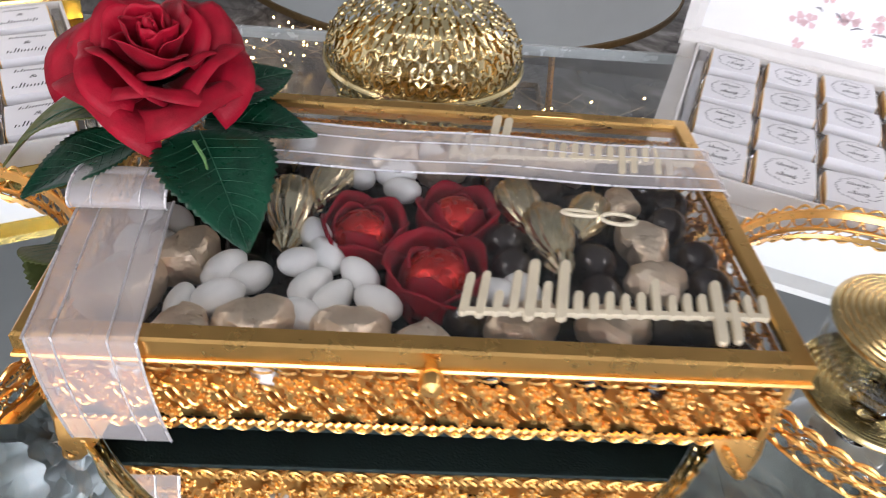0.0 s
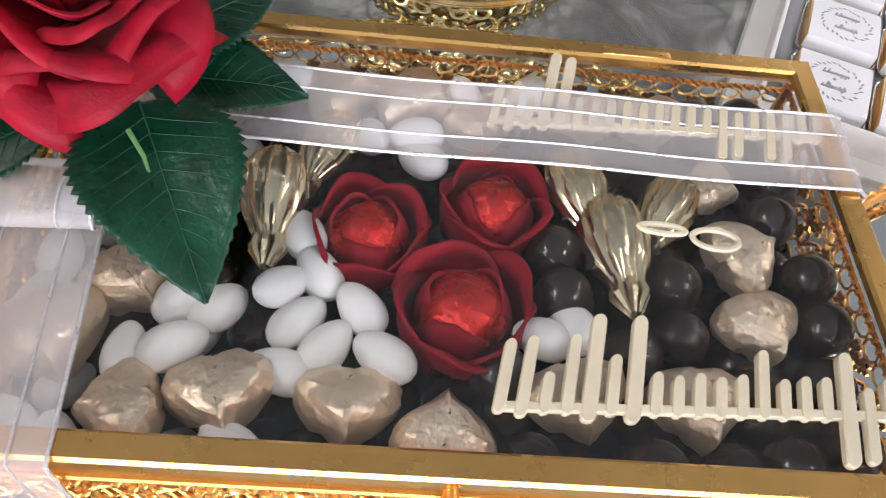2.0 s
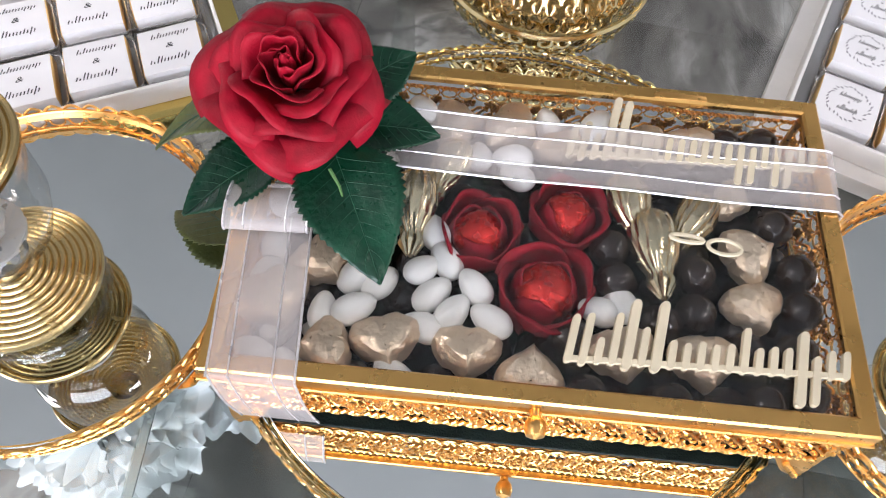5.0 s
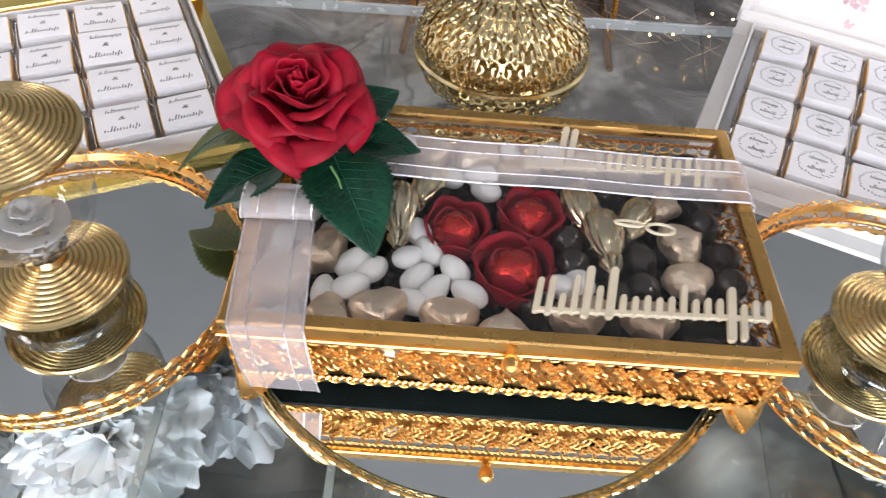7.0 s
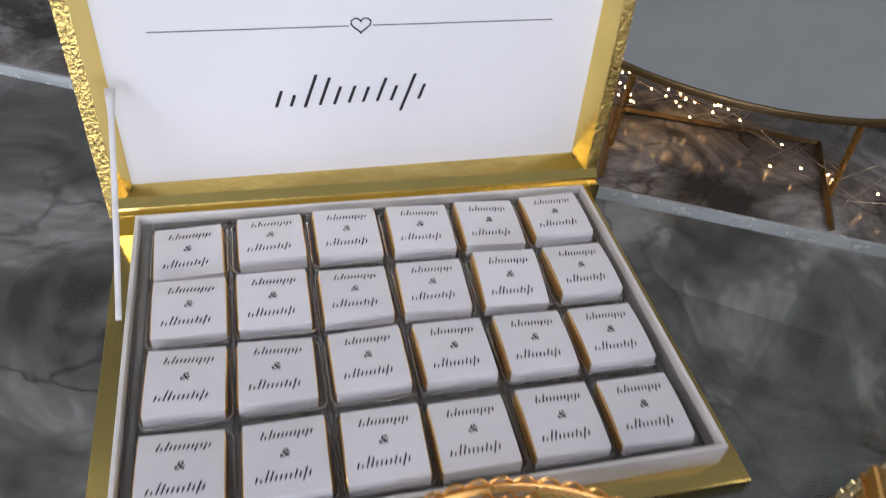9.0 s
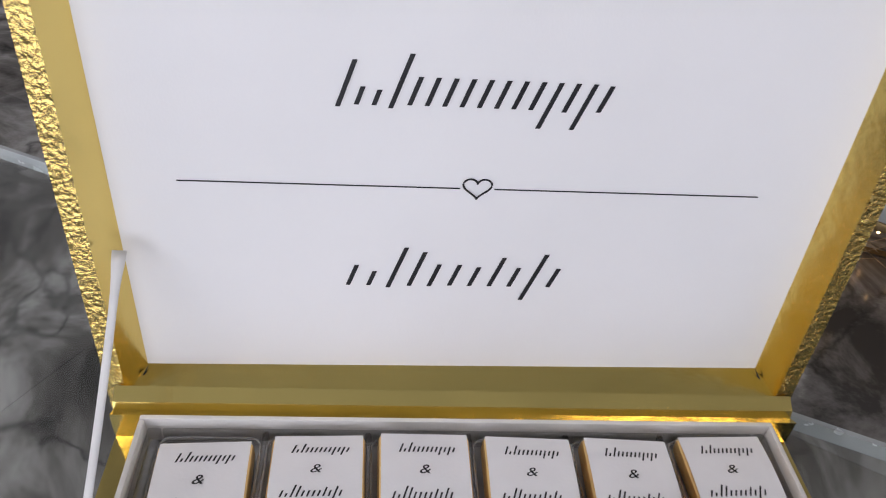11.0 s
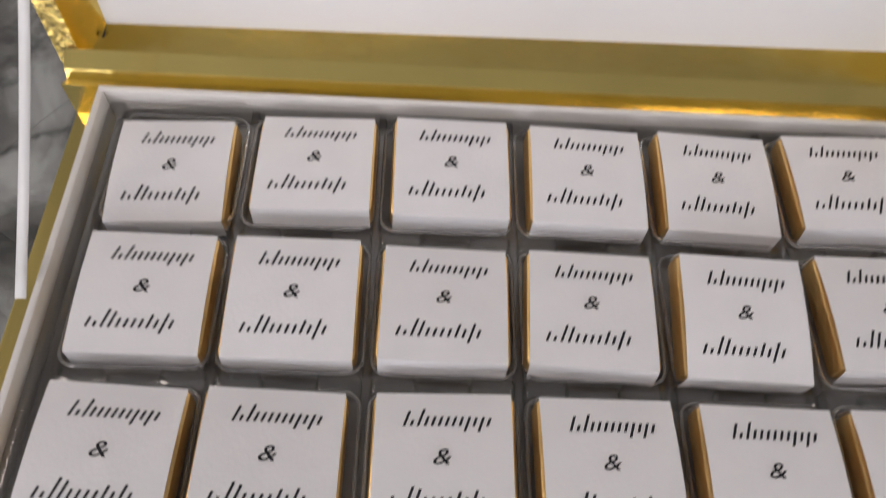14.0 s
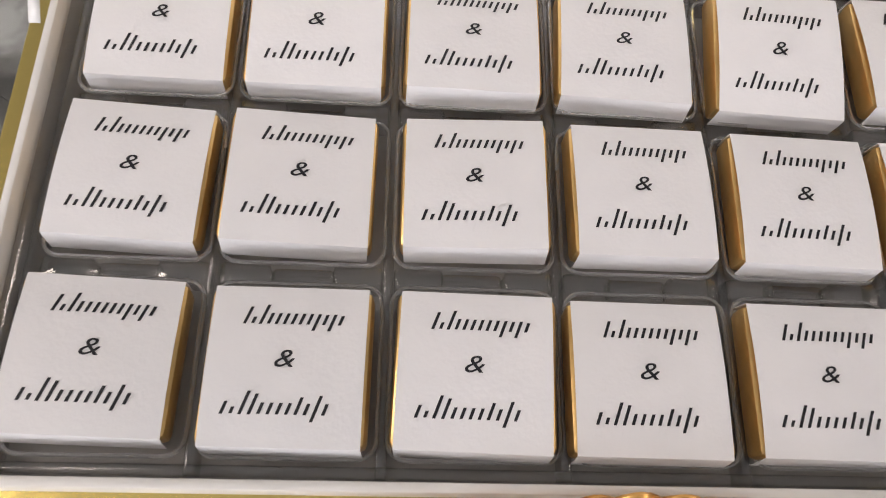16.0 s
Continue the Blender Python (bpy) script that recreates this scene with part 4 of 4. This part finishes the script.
    leaf_parts(ob, pose(-0.030, -0.030, -0.040, -16, 0, 53), 0.060, 0.021, LEAF_OLIVE, 0.04, 6, 0.1)


rose()


# ---- cut-out nameplates on the glass: plain bars ----
def bar_word(heights, pitch, bar, thick, slant=0.18):
    """A row of slanting upright bars; heights: (below, above) of the line for each bar."""
    b = Build()
    n = len(heights)
    for i, (lo, hi) in enumerate(heights):
        x = (i - (n - 1) / 2) * pitch
        v = [(x + s * bar / 2 + slant * y, y, z) for z in (0, thick) for y in (-lo, hi) for s in (-1, 1)]
        b.add(v, [(0, 2, 3, 1), (4, 5, 7, 6), (0, 1, 5, 4), (2, 6, 7, 3), (0, 4, 6, 2), (1, 3, 7, 5)])
    return b


def stroke(lo, hi, bar, thick, slant):
    """One flat slanting bar with round ends and a softened top edge."""
    r = bar / 2
    ring = [(r * math.cos(t), hi - r + r * math.sin(t)) for t in [k * math.pi / 6 for k in range(7)]] + [(r * math.cos(t), -lo + r + r * math.sin(t)) for t in [math.pi + k * math.pi / 6 for k in range(7)]]
    n = len(ring)
    b = Build()
    v = []
    for z, c in ((0, 1.0), (thick * 0.8, 1.0), (thick, 0.84)):
        v += [(x * c + slant * y, y, z) for x, y in ring]
    f = [(a * n + i, a * n + (i + 1) % n, (a + 1) * n + (i + 1) % n, (a + 1) * n + i) for a in (0, 1) for i in range(n)]
    return b.add(v, f + [tuple(2 * n + i for i in range(n)), tuple(range(n - 1, -1, -1))])


def cutout(heights, pitch, bar, m, label):
    ob = thing("lettering_cutout", m, label, "lettering", "cut-out lettering")
    n = len(heights)
    for k, (lo, hi) in enumerate(heights):
        wide = bar * (1.25 if hi + lo > 0.024 else 1.0)
        part("bar", stroke(lo + 0.001, hi, wide, 0.0026, 0.24), CREAM_WOOD, ob, m=pose((k - (n - 1) / 2) * pitch, 0, 0.00004 * (k % 3)), angle=30)
    part("base_bar", Build().box(-(n - 1) / 2 * pitch, (n - 1) / 2 * pitch, -0.0013, 0.0013, 0, 0.0023, 0.0003), CREAM_WOOD, ob, smooth=False)


LOW = [(0.001, 0.020), (0.002, 0.021), (0.001, 0.010), (0.001, 0.022), (0.003, 0.029), (0.001, 0.016), (0.003, 0.029)] + [(0.001, h) for h in (0.011, 0.010, 0.011, 0.010, 0.011, 0.019, 0.010, 0.011, 0.011)] + [(0.014, 0.019), (0.013, 0.008), (0.001, 0.011), (0.001, 0.011)]
HIGH = [(0.002, 0.018), (0.003, 0.019), (0.002, 0.012), (0.002, 0.036), (0.001, 0.034)] + [(0.001, 0.012)] * 8 + [(0.001, 0.011), (0.012, 0.012), (0.011, 0.010), (0.001, 0.012), (0.012, 0.012), (0.011, 0.010), (0.001, 0.012), (0.001, 0.011)]
cutout(LOW, 0.0061, 0.0036, in_box(0.070, -0.0645, TOP - 0.0014, 0, 0, 2), "cream wooden cut-out lettering strip on the glass lid")
cutout(HIGH, 0.0059, 0.0035, in_box(0.071, 0.042, TOP - 0.0014, 0, 0, 2), "cream wooden cut-out lettering strip under the sheer ribbon")
bow = Build()
for sg in (-1, 1):
    bow.tube([(sg * (0.0085 - 0.0075 * math.cos(t)), (0.0028 + 0.001 * sg) * math.sin(t) - 0.0008 * sg, 0.0008) for t in [k * math.pi / 9 for k in range(18)]], 0.0011, 6, 0.8, closed=True)
solid("bow_cutout", bow, CREAM_WOOD, "small cream wooden bow-shaped cut-out on the glass", "ornament", in_box(0.0745, -0.004, TOP - 0.0008, 0, 0, -4))


# ---- open boxes of wrapped chocolate squares ----
def glyph_mesh(ch, size):
    cu = bpy.data.curves.new("sign", "FONT")
    cu.body, cu.size, cu.align_x, cu.align_y = ch, size, "CENTER", "CENTER"
    cu.resolution_u = 3
    tmp = new("sign", cu)
    me = bpy.data.meshes.new_from_object(tmp.evaluated_get(bpy.context.evaluated_depsgraph_get()))
    bpy.data.objects.remove(tmp)
    bpy.data.curves.remove(cu)
    b = Build()
    b.v = [tuple(v.co) for v in me.vertices]
    b.f = [tuple(p.vertices) for p in me.polygons]
    bpy.data.meshes.remove(me)
    return b


AMP = glyph_mesh("&", 0.0058)
NAME_A = [(0.0003, 0.0026), (0.0002, 0.0009), (0.0003, 0.0030)] + [(0.0002, 0.0016)] * 6 + [(0.0012, 0.0016), (0.0002, 0.0015), (0.0012, 0.0016), (0.0002, 0.0014)]
NAME_B = [(0.0003, 0.0016), (0.0002, 0.0008), (0.0003, 0.0032), (0.0003, 0.0028)] + [(0.0002, 0.0015)] * 4 + [(0.0002, 0.0024), (0.0002, 0.0015), (0.0012, 0.0027), (0.0002, 0.0015)]


def sleeve_z(y, hw, h):
    """Height of the bulging paper over the piece."""
    k = min(1.0, abs(y) / hw)
    return h + 0.0012 * (1 - k * k)


def ink_build(kind):
    b = Build()
    if kind == "plain":
        b.join(bar_word(NAME_A, 0.00125, 0.00050, 0.00004, 0.35), pose(0.0007, 0.0094, 0) @ Matrix.Scale(1.42, 4))
        b.join(AMP, pose(0.0000, 0.0010, 0.00005) @ Matrix(((1.3, 0.3, 0, 0), (0, 1.0, 0, 0), (0, 0, 1, 0), (0, 0, 0, 1))))
        b.join(bar_word(NAME_B, 0.00138, 0.00050, 0.00004, 0.35), pose(-0.0018, -0.0108, 0) @ Matrix.Scale(1.45, 4))
    else:
        b.join(bar_word(NAME_A, 0.00080, 0.00040, 0.00005, 0.3), pose(0, 0.0038, 0) @ Matrix.Scale(1.25, 4))
        b.join(AMP, pose(0, 0.0004, 0.00005) @ Matrix.Scale(0.45, 4))
        b.join(bar_word(NAME_B, 0.00080, 0.00040, 0.00005, 0.3), pose(0, -0.0066, 0) @ Matrix.Scale(1.25, 4))
    b.v = [(x, y, z + sleeve_z(y, 0.0175, 0.0088) + 0.00012) for x, y, z in b.v]
    return b


def wreath_build():
    b, q = Build(), random.Random(11)
    for i in range(30):
        a, r = 2 * math.pi * i / 30, 0.0125 + q.uniform(-0.001, 0.001)
        x, y, t = r * math.cos(a), r * math.sin(a), a + q.uniform(0.4, 1.4)
        l, w = 0.0016, 0.0006
        pts = [(x + l * math.cos(t), y + l * math.sin(t)), (x - w * math.sin(t), y + w * math.cos(t)), (x - l * math.cos(t), y - l * math.sin(t)), (x + w * math.sin(t), y - w * math.cos(t))]
        b.add([(px, py, sleeve_z(py, 0.0175, 0.0088) + 0.0001) for px, py in pts], [(0, 1, 2, 3)])
    return b


def chocolate_square(kind):
    ob = thing("chocolate_square", Matrix(), "square chocolate in gold foil with printed white paper sleeve" if kind == "plain" else "square chocolate in white paper sleeve with printed leaf wreath", "chocolate", "wrapped chocolates, gold box" if kind == "plain" else "wrapped chocolates, white box")
    part("foil", Build().box(-0.0186, 0.0186, -0.0178, 0.0178, 0.0006, 0.0086, 0.0016), ORANGE_FOIL, ob, "gold foil wrapping")

    def wrap(u, v):
        x = (u - 0.5) * 0.0352
        s = (v - 0.5) * 2
        if abs(s) < 0.8:
            y = s / 0.8 * 0.0181
            return (x, y, sleeve_z(y, 0.0181, 0.0088))
        k = (abs(s) - 0.8) / 0.2
        return (x, math.copysign(0.0181 + 0.0008 * math.sin(k * 1.5), s), 0.0088 - 0.0080 * k)
    part("paper_sleeve", Build().sheet(wrap, 2, 20, 0.00015), PAPER, ob, "white paper sleeve", angle=50)
    part("print", ink_build(kind), INK, ob, "dark printed lines", smooth=False)
    if kind != "plain":
        part("wreath", wreath_build(), GREY_INK, ob, "grey printed leaf wreath", smooth=False)
    return ob


# how the pieces in the gold box have slipped in their pockets: x, y in mm, turn in degrees, row by row
SLIP = [[(0, -3.0, 1), (1.6, -0.8, 0.5), (1.2, 0.0, 0.3), (1.2, -1.4, -0.9), (0.2, -1.6, -0.8), (0.8, 0.0, 0)],
        [(0.8, 0.0, 0), (-0.2, -0.4, 0), (-0.4, -1.2, -0.8), (-0.8, -1.4, -2.5), (-0.9, -2.2, -1.3), (0.6, 0.4, 0.5)],
        [(-0.2, 0.6, -2), (-1.8, 0.4, -0.7), (0.2, 0.3, 0), (0.0, 0.2, 0.5), (-0.2, -0.8, -1), (-0.4, -0.4, 0)],
        [(-1.8, 0.5, -1), (-0.3, -1.0, -0.7), (-0.1, -1.0, -1.8), (-2.2, -1.8, -0.6), (-2.0, -1.2, -0.6), (-1.8, -1.6, -2)]]


def open_box(m, gold, cols, rows, px, py, tw, td, label, kind, seed):
    q = random.Random(seed)
    ob = thing("chocolate_box", m, label, "box", "open chocolate boxes")
    card, crinkle = (GOLD_CARD, GOLD_CRINKLE) if gold else (WHITE_CARD, WHITE_CARD)
    bw = tw + 0.025
    part("base_board", Build().box(-bw / 2, bw / 2, -td / 2 - 0.0105, td / 2 + 0.008, 0.0006, 0.0125, 0.0008), card, ob)
    part("tray_floor", Build().box(-tw / 2 + 0.0024, tw / 2 - 0.0024, -td / 2 + 0.0024, td / 2 - 0.0024, 0.0127, 0.0140), SHADED_CARD, ob, "card tray floor, greyed for the shading between pieces")
    for x0, x1, y0, y1 in ((-tw / 2, tw / 2, -td / 2, -td / 2 + 0.0023), (-tw / 2, tw / 2, td / 2 - 0.0023, td / 2), (-tw / 2, -tw / 2 + 0.0023, -td / 2 + 0.0025, td / 2 - 0.0025), (tw / 2 - 0.0023, tw / 2, -td / 2 + 0.0025, td / 2 - 0.0025)):
        part("tray_wall", Build().box(x0, x1, y0, y1, 0.0127, 0.0275, 0.0006), WHITE_CARD, ob, "white card tray wall")
    # clear blister with a rounded pocket for every piece
    bl = Build()
    top = 0.0215
    gx, gy = cols * px / 2, rows * py / 2
    ex, ey = tw / 2 - 0.003, td / 2 - 0.003
    for i in range(cols + 1):
        xs = [-gx + i * px] if 0 < i < cols else []
        for x in xs:
            bl.box(x - 0.0013, x + 0.0013, -ey, ey, 0.0142, top, 0.0009)
    for j in range(rows + 1):
        if 0 < j < rows:
            y = -gy + j * py
            for i in range(cols):
                x = -gx + (i + 0.5) * px
                bl.box(x - px / 2 + 0.0014, x - px * 0.18, y - 0.0030, y + 0.0030, 0.0142, top, 0.0012)
                bl.box(x + px * 0.18, x + px / 2 - 0.0014, y - 0.0030, y + 0.0030, 0.0142, top, 0.0012)
                bl.box(x - px * 0.18, x + px * 0.18, y - 0.0030, y + 0.0030, 0.0142, top - 0.0035, 0.0012)
    bl.box(-ex, -gx + 0.0005, -ey, ey, 0.0142, top + 0.002, 0.0012).box(gx - 0.0005, ex, -ey, ey, 0.0142, top + 0.002, 0.0012)
    bl.box(-gx + 0.001, gx - 0.001, -ey, -gy + 0.001, 0.0142, top + 0.002, 0.0012).box(-gx + 0.001, gx - 0.001, gy - 0.001, ey, 0.0142, top + 0.002, 0.0012)
    blister = part("blister_tray", bl, BLISTER, ob, "clear plastic tray with pockets")
    rims = Build()
    hx, hy, cr = px / 2 - 0.0012, py / 2 - 0.0026, 0.0045
    for j in range(rows):
        for i in range(cols):
            x, y = -gx + (i + 0.5) * px, gy - (j + 0.5) * py
            loop = []
            for k in range(4):
                sx, sy = ((1, 1), (-1, 1), (-1, -1), (1, -1))[k]
                loop += [(x + sx * (hx - cr) + cr * math.cos(a), y + sy * (hy - cr) + cr * math.sin(a), top + 0.0005) for a in [k * math.pi / 2 + b * math.pi / 8 for b in range(5)]]
            rims.tube(loop, 0.00055, 5, closed=True)
    part("pocket_rims", rims, BLISTER_EDGE, blister, "pale moulded rims of the pockets")
    # spine and lid
    yb = td / 2
    spine = Build().add([(s * bw / 2, y, z) for y, z in ((yb + 0.0005, 0.0262), (yb + 0.0050, 0.0240), (yb + 0.0062, 0.0275), (yb + 0.0118, 0.0310), (yb + 0.0118, 0.0010), (yb + 0.0005, 0.0126)) for s in (-1, 1)],
                        [(2 * i, 2 * i + 1, (2 * i + 3) % 12, (2 * i + 2) % 12) for i in range(6)] + [(0, 2, 4, 6, 8, 10), (11, 9, 7, 5, 3, 1)])
    part("spine", spine, card, ob, smooth=False)
    lw, lh = tw + 0.031, td + 0.026
    lid = part("lid", Build().box(-lw / 2, lw / 2, 0.0, 0.004, 0, lh, 0.0008), crinkle, ob, m=pose(-0.001 if gold else 0.001, yb + 0.0275, 0.0175, -3.2, -1.0 if gold else 0, 0))
    fw, dp = 0.0145, 0.0150
    for k, (ax, bx) in enumerate((((-lw / 2, 0), (lw / 2, 0)), ((lw / 2, 0), (lw / 2, lh)), ((lw / 2, lh), (-lw / 2, lh)), ((-lw / 2, lh), (-lw / 2, 0)))):
        inn = lambda p, d: (p[0] - math.copysign(d, p[0]), d if p[1] == 0 else lh - d)
        b = Build()
        pa, pb = ax, bx
        v = []
        for p in (pa, pb):
            i = inn(p, fw)
            j = inn(p, 0.0075)
            v += [(p[0], 0, p[1]), (p[0], -dp, p[1]), (j[0], -dp, j[1]), (i[0], -0.0008, i[1])]
        outer = Build().add(v, [(0, 1, 5, 4), (1, 2, 6, 5)])
        edge = part("lid_edge", outer, crinkle, lid, smooth=False)
        part("inner_slope", b.add(v, [(2, 3, 7, 6), (0, 3, 2, 1), (4, 5, 6, 7)]), card, edge, smooth=False)
    panel = part("lid_panel", Build().box(-lw / 2 + fw - 0.001, lw / 2 - fw + 0.001, -0.0022, -0.0006, fw - 0.001, lh - fw + 0.001), LID_PAPER, lid, "smooth white card panel")
    if gold:
        for sg in (-1, 1):
            cx = sg * (lw / 2 - fw)
            crease = Build().add([(cx - sg * 0.0005, -0.0035, fw + 0.0008), (cx + sg * 0.0042, -0.0098, fw - 0.0062), (cx + sg * 0.0022, -0.0088, fw - 0.0052), (cx + sg * 0.0010, -0.0062, fw - 0.0030)], [(0, 1, 2), (0, 2, 3)])
            part("torn_corner", crease, INK, lid, "dark torn crease in the gold card corner", smooth=False)
        pr = Build()
        to = pose(0, -0.0024, 0, 90, 0, 0)
        big_a = [(0.002, 0.016), (0.001, 0.006), (0.001, 0.005), (0.002, 0.019)] + [(0.0005, 0.0105)] * 8 + [(0.008, 0.0105), (0.001, 0.0105), (0.008, 0.0105), (0.0005, 0.010)]
        big_b = [(0.001, 0.009), (0.001, 0.006), (0.002, 0.018), (0.001, 0.016), (0.001, 0.010), (0.0005, 0.010), (0.0005, 0.009), (0.0005, 0.014), (0.0005, 0.009), (0.0075, 0.016), (0.0005, 0.009)]
        pr.join(bar_word(big_a, 0.0064, 0.0018, 0.0003, 0.35), to @ pose(-0.008, 0.1400, 0) @ Matrix.Scale(0.95, 4))
        pr.join(bar_word(big_b, 0.0082, 0.0018, 0.0003, 0.35), to @ pose(-0.0095, 0.0605, 0))
        for sg in (-1, 1):
            pr.box(-0.0025 + min(sg * 0.0065, sg * 0.110), -0.0025 + max(sg * 0.0065, sg * 0.110), -0.0026, -0.0023, 0.1062, 0.1066)
        hpts = [(-0.0025 + 0.00034 * 16 * math.sin(t) ** 3, -0.00255, 0.1070 + 0.00030 * (13 * math.cos(t) - 5 * math.cos(2 * t) - 2 * math.cos(3 * t) - math.cos(4 * t))) for t in [k * math.pi / 20 for k in range(40)]]
        pr.tube(hpts, 0.0004, 4, closed=True)
        part("print", pr, INK, panel, "dark printed lines and heart", smooth=False)
    else:
        pr, qq = Build(), random.Random(5)
        for i in range(14):
            cx, cz, r = qq.gauss(-0.030, 0.026), qq.gauss(0.046, 0.009), qq.uniform(0.0035, 0.006)
            for k in range(5):
                a = k * 1.2566 + qq.uniform(0, 1)
                pr.add([(cx, -0.0024, cz), (cx + r * math.cos(a - 0.5), -0.0024, cz + r * math.sin(a - 0.5)), (cx + 1.25 * r * math.cos(a), -0.0024, cz + 1.25 * r * math.sin(a)), (cx + r * math.cos(a + 0.5), -0.0024, cz + r * math.sin(a + 0.5))], [(0, 1, 2, 3)])
        twig = Build()
        for x0, z0, dx, dz in ((-0.060, 0.047, 0.006, -0.002), (-0.045, 0.046, 0.007, -0.006), (-0.030, 0.036, 0.008, 0.002), (-0.014, 0.036, 0.016, -0.001)):
            twig.tube([(x0, -0.0025, z0), (x0 + dx / 2, -0.0025, z0 + dz / 2 + 0.001), (x0 + dx, -0.0025, z0 + dz)], [0.0004, 0.0008, 0.0003], 4)
        part("twig_print", twig, GREY_INK, panel, "dark twig strokes of the print", smooth=False)
        part("blossom_print", pr, PINK_INK, panel, "faded pink blossom print", smooth=False)
    if gold:
        x0 = -lw / 2 + 0.011
        a, c = Vector((x0 + 0.003, yb + 0.0200, 0.097)), Vector((-tw / 2 - 0.003, 0.020, 0.0262))

        def stay(u, v):
            p = a.lerp(c, v)
            return (p.x + (0.0015 + 0.0012 * math.exp(-(v / 0.08) ** 2)) * (u - 0.5) * 2, p.y, p.z - 0.003 * math.sin(math.pi * v))
        part("satin_stay", Build().sheet(stay, 2, 24, 0.0003), SATIN, ob, "narrow white satin ribbon stay", angle=180)
    # the pieces lie in the tray as things of their own
    first = None
    for j in range(rows):
        for i in range(cols):
            x, y = -gx + (i + 0.5) * px, gy - (j + 0.5) * py
            lift = q.uniform(0.0, 0.0015)
            rx, ry, rz = q.gauss(0, 1.6), q.gauss(0, 1.6), q.gauss(0, 1.6)
            dx, dy = q.gauss(0, 0.0005), q.gauss(0, 0.0006)
            if gold:
                dx, dy, rz = SLIP[j][i][0] / 1000, SLIP[j][i][1] / 1000, SLIP[j][i][2]
            if gold and (i, j) == (4, 1):
                rx, lift = 9, 0.003
            if gold and (i, j) == (0, 0):
                rx, lift = 4, -0.002
            mm = m @ pose(x + dx, y + dy, 0.0190 + lift, rx, ry, rz)
            if first is None:
                first = chocolate_square(kind)
                first.matrix_basis = mm
            else:
                copy_thing(first, mm)
    return ob


open_box(pose(-0.3655, 0.4610, T, 0, 0, 32.1), True, 6, 4, 0.0423, 0.0462, 0.270, 0.194, "open gold card box holding white-wrapped chocolates, lid upright", "plain", 21)
open_box(pose(0.281, 0.5435, T, 0, 0, -17.1), False, 6, 4, 0.0419, 0.0480, 0.272, 0.200, "open white card box of wrapped chocolates, blossom-printed lid", "wreath", 22)


# ---- low round table with gold frame, and a string of fairy lights ----
def round_table():
    cx, cy, r, h = TABLE_C
    ob = thing("round_mirror_table", pose(cx, cy, 0), "low round mirror-topped table with slim gold frame on the floor", "table")
    part("mirror_top", Build().lathe([(0.0005, h - 0.006), (r - 0.006, h - 0.006), (r - 0.006, h), (0.0005, h)], 160), MIRROR, ob, angle=20)
    part("gold_rim", Build().lathe([(r - 0.006, h - 0.014), (r, h - 0.014), (r + 0.002, h - 0.002), (r, h + 0.004), (r - 0.006, h + 0.004)], 160, closed=True), BRONZE, ob, "thin bronze-gold rim")
    ring = [(-0.31, 1.76), (0.24, 1.81), (0.22, 2.185), (-0.33, 2.09)]
    for k in range(4):
        a, b = [(p[0] - cx, p[1] - cy) for p in (ring[k], ring[(k + 1) % 4])]
        if k != 0:
            part("floor_bar", Build().tube([(*a, 0.009), (*b, 0.009)], 0.009, 4), BRONZE, ob)
    for (fx, fy), (tx, ty) in LEGS:
        part("leg", Build().tube([(fx - cx, fy - cy, 0.0), (tx - cx, ty - cy, h - 0.012)], 0.008, 4), GOLD_FRAME, ob)
    return ob


TABLE_C = (-0.08, 2.57, 0.735, 0.25)
LEGS = (((-0.311, 1.920), (-0.305, 1.888)), ((0.243, 1.962), (0.215, 1.915)), ((-0.55, 2.75), (-0.57, 2.77)), ((0.45, 2.8), (0.47, 2.82)))
round_table()
lights = thing("fairy_lights", pose(0, 0, 0), "string of tiny warm fairy lights tangled on the floor", "string lights")
qf = random.Random(9)
wire = []
for i in range(150):
    s = i / 149
    knot = math.exp(-((s - 0.25) / 0.16) ** 2)
    wire.append((-0.72 + 1.65 * s + (0.05 + 0.07 * knot) * math.sin(i * 2.1), 2.14 - 0.10 * s - 0.22 * max(0.0, s - 0.5) + (0.05 + 0.05 * knot) * math.sin(i * 1.3) + 0.06 * math.sin(s * 7), max(0.006, 0.035 + 0.05 * knot + 0.04 * math.sin(i * 1.7))))
part("wire", Build().tube(wire, 0.0008, 4), WIRE, lights)
bulb_me = Build().blob((0, 0, 0), 0.0033, n=8, k=6).mesh("bulb", BULB)
for i, p in enumerate(wire):
    for k in range(2 if 12 < i < 58 else (1 if i % 4 == 0 else 0)):
        o = new("bulb", bulb_me)
        o.parent = lights
        o.matrix_basis = pose(p[0] + qf.uniform(-0.025, 0.025), p[1] + qf.uniform(-0.04, 0.04), p[2] + 0.006 + 0.012 * k)

# ---- marble tiles of the floor ----
for i in range(-3, 4):
    for j in range(-4, 5):
        x0, x1 = max(X0, i * TILE - 0.4), min(X1, (i + 1) * TILE - 0.4)
        y0, y1 = max(Y0, j * TILE + 0.55), min(Y1, (j + 1) * TILE + 0.55)
        if x1 - x0 > 0.02 and y1 - y0 > 0.02:
            o = new("tile", Build().box(x0 + 0.0004, x1 - 0.0004, y0 + 0.0004, y1 - 0.0004, -0.012, 0.0, 0.0005).mesh("tile", MARBLE))
            o.parent = floor
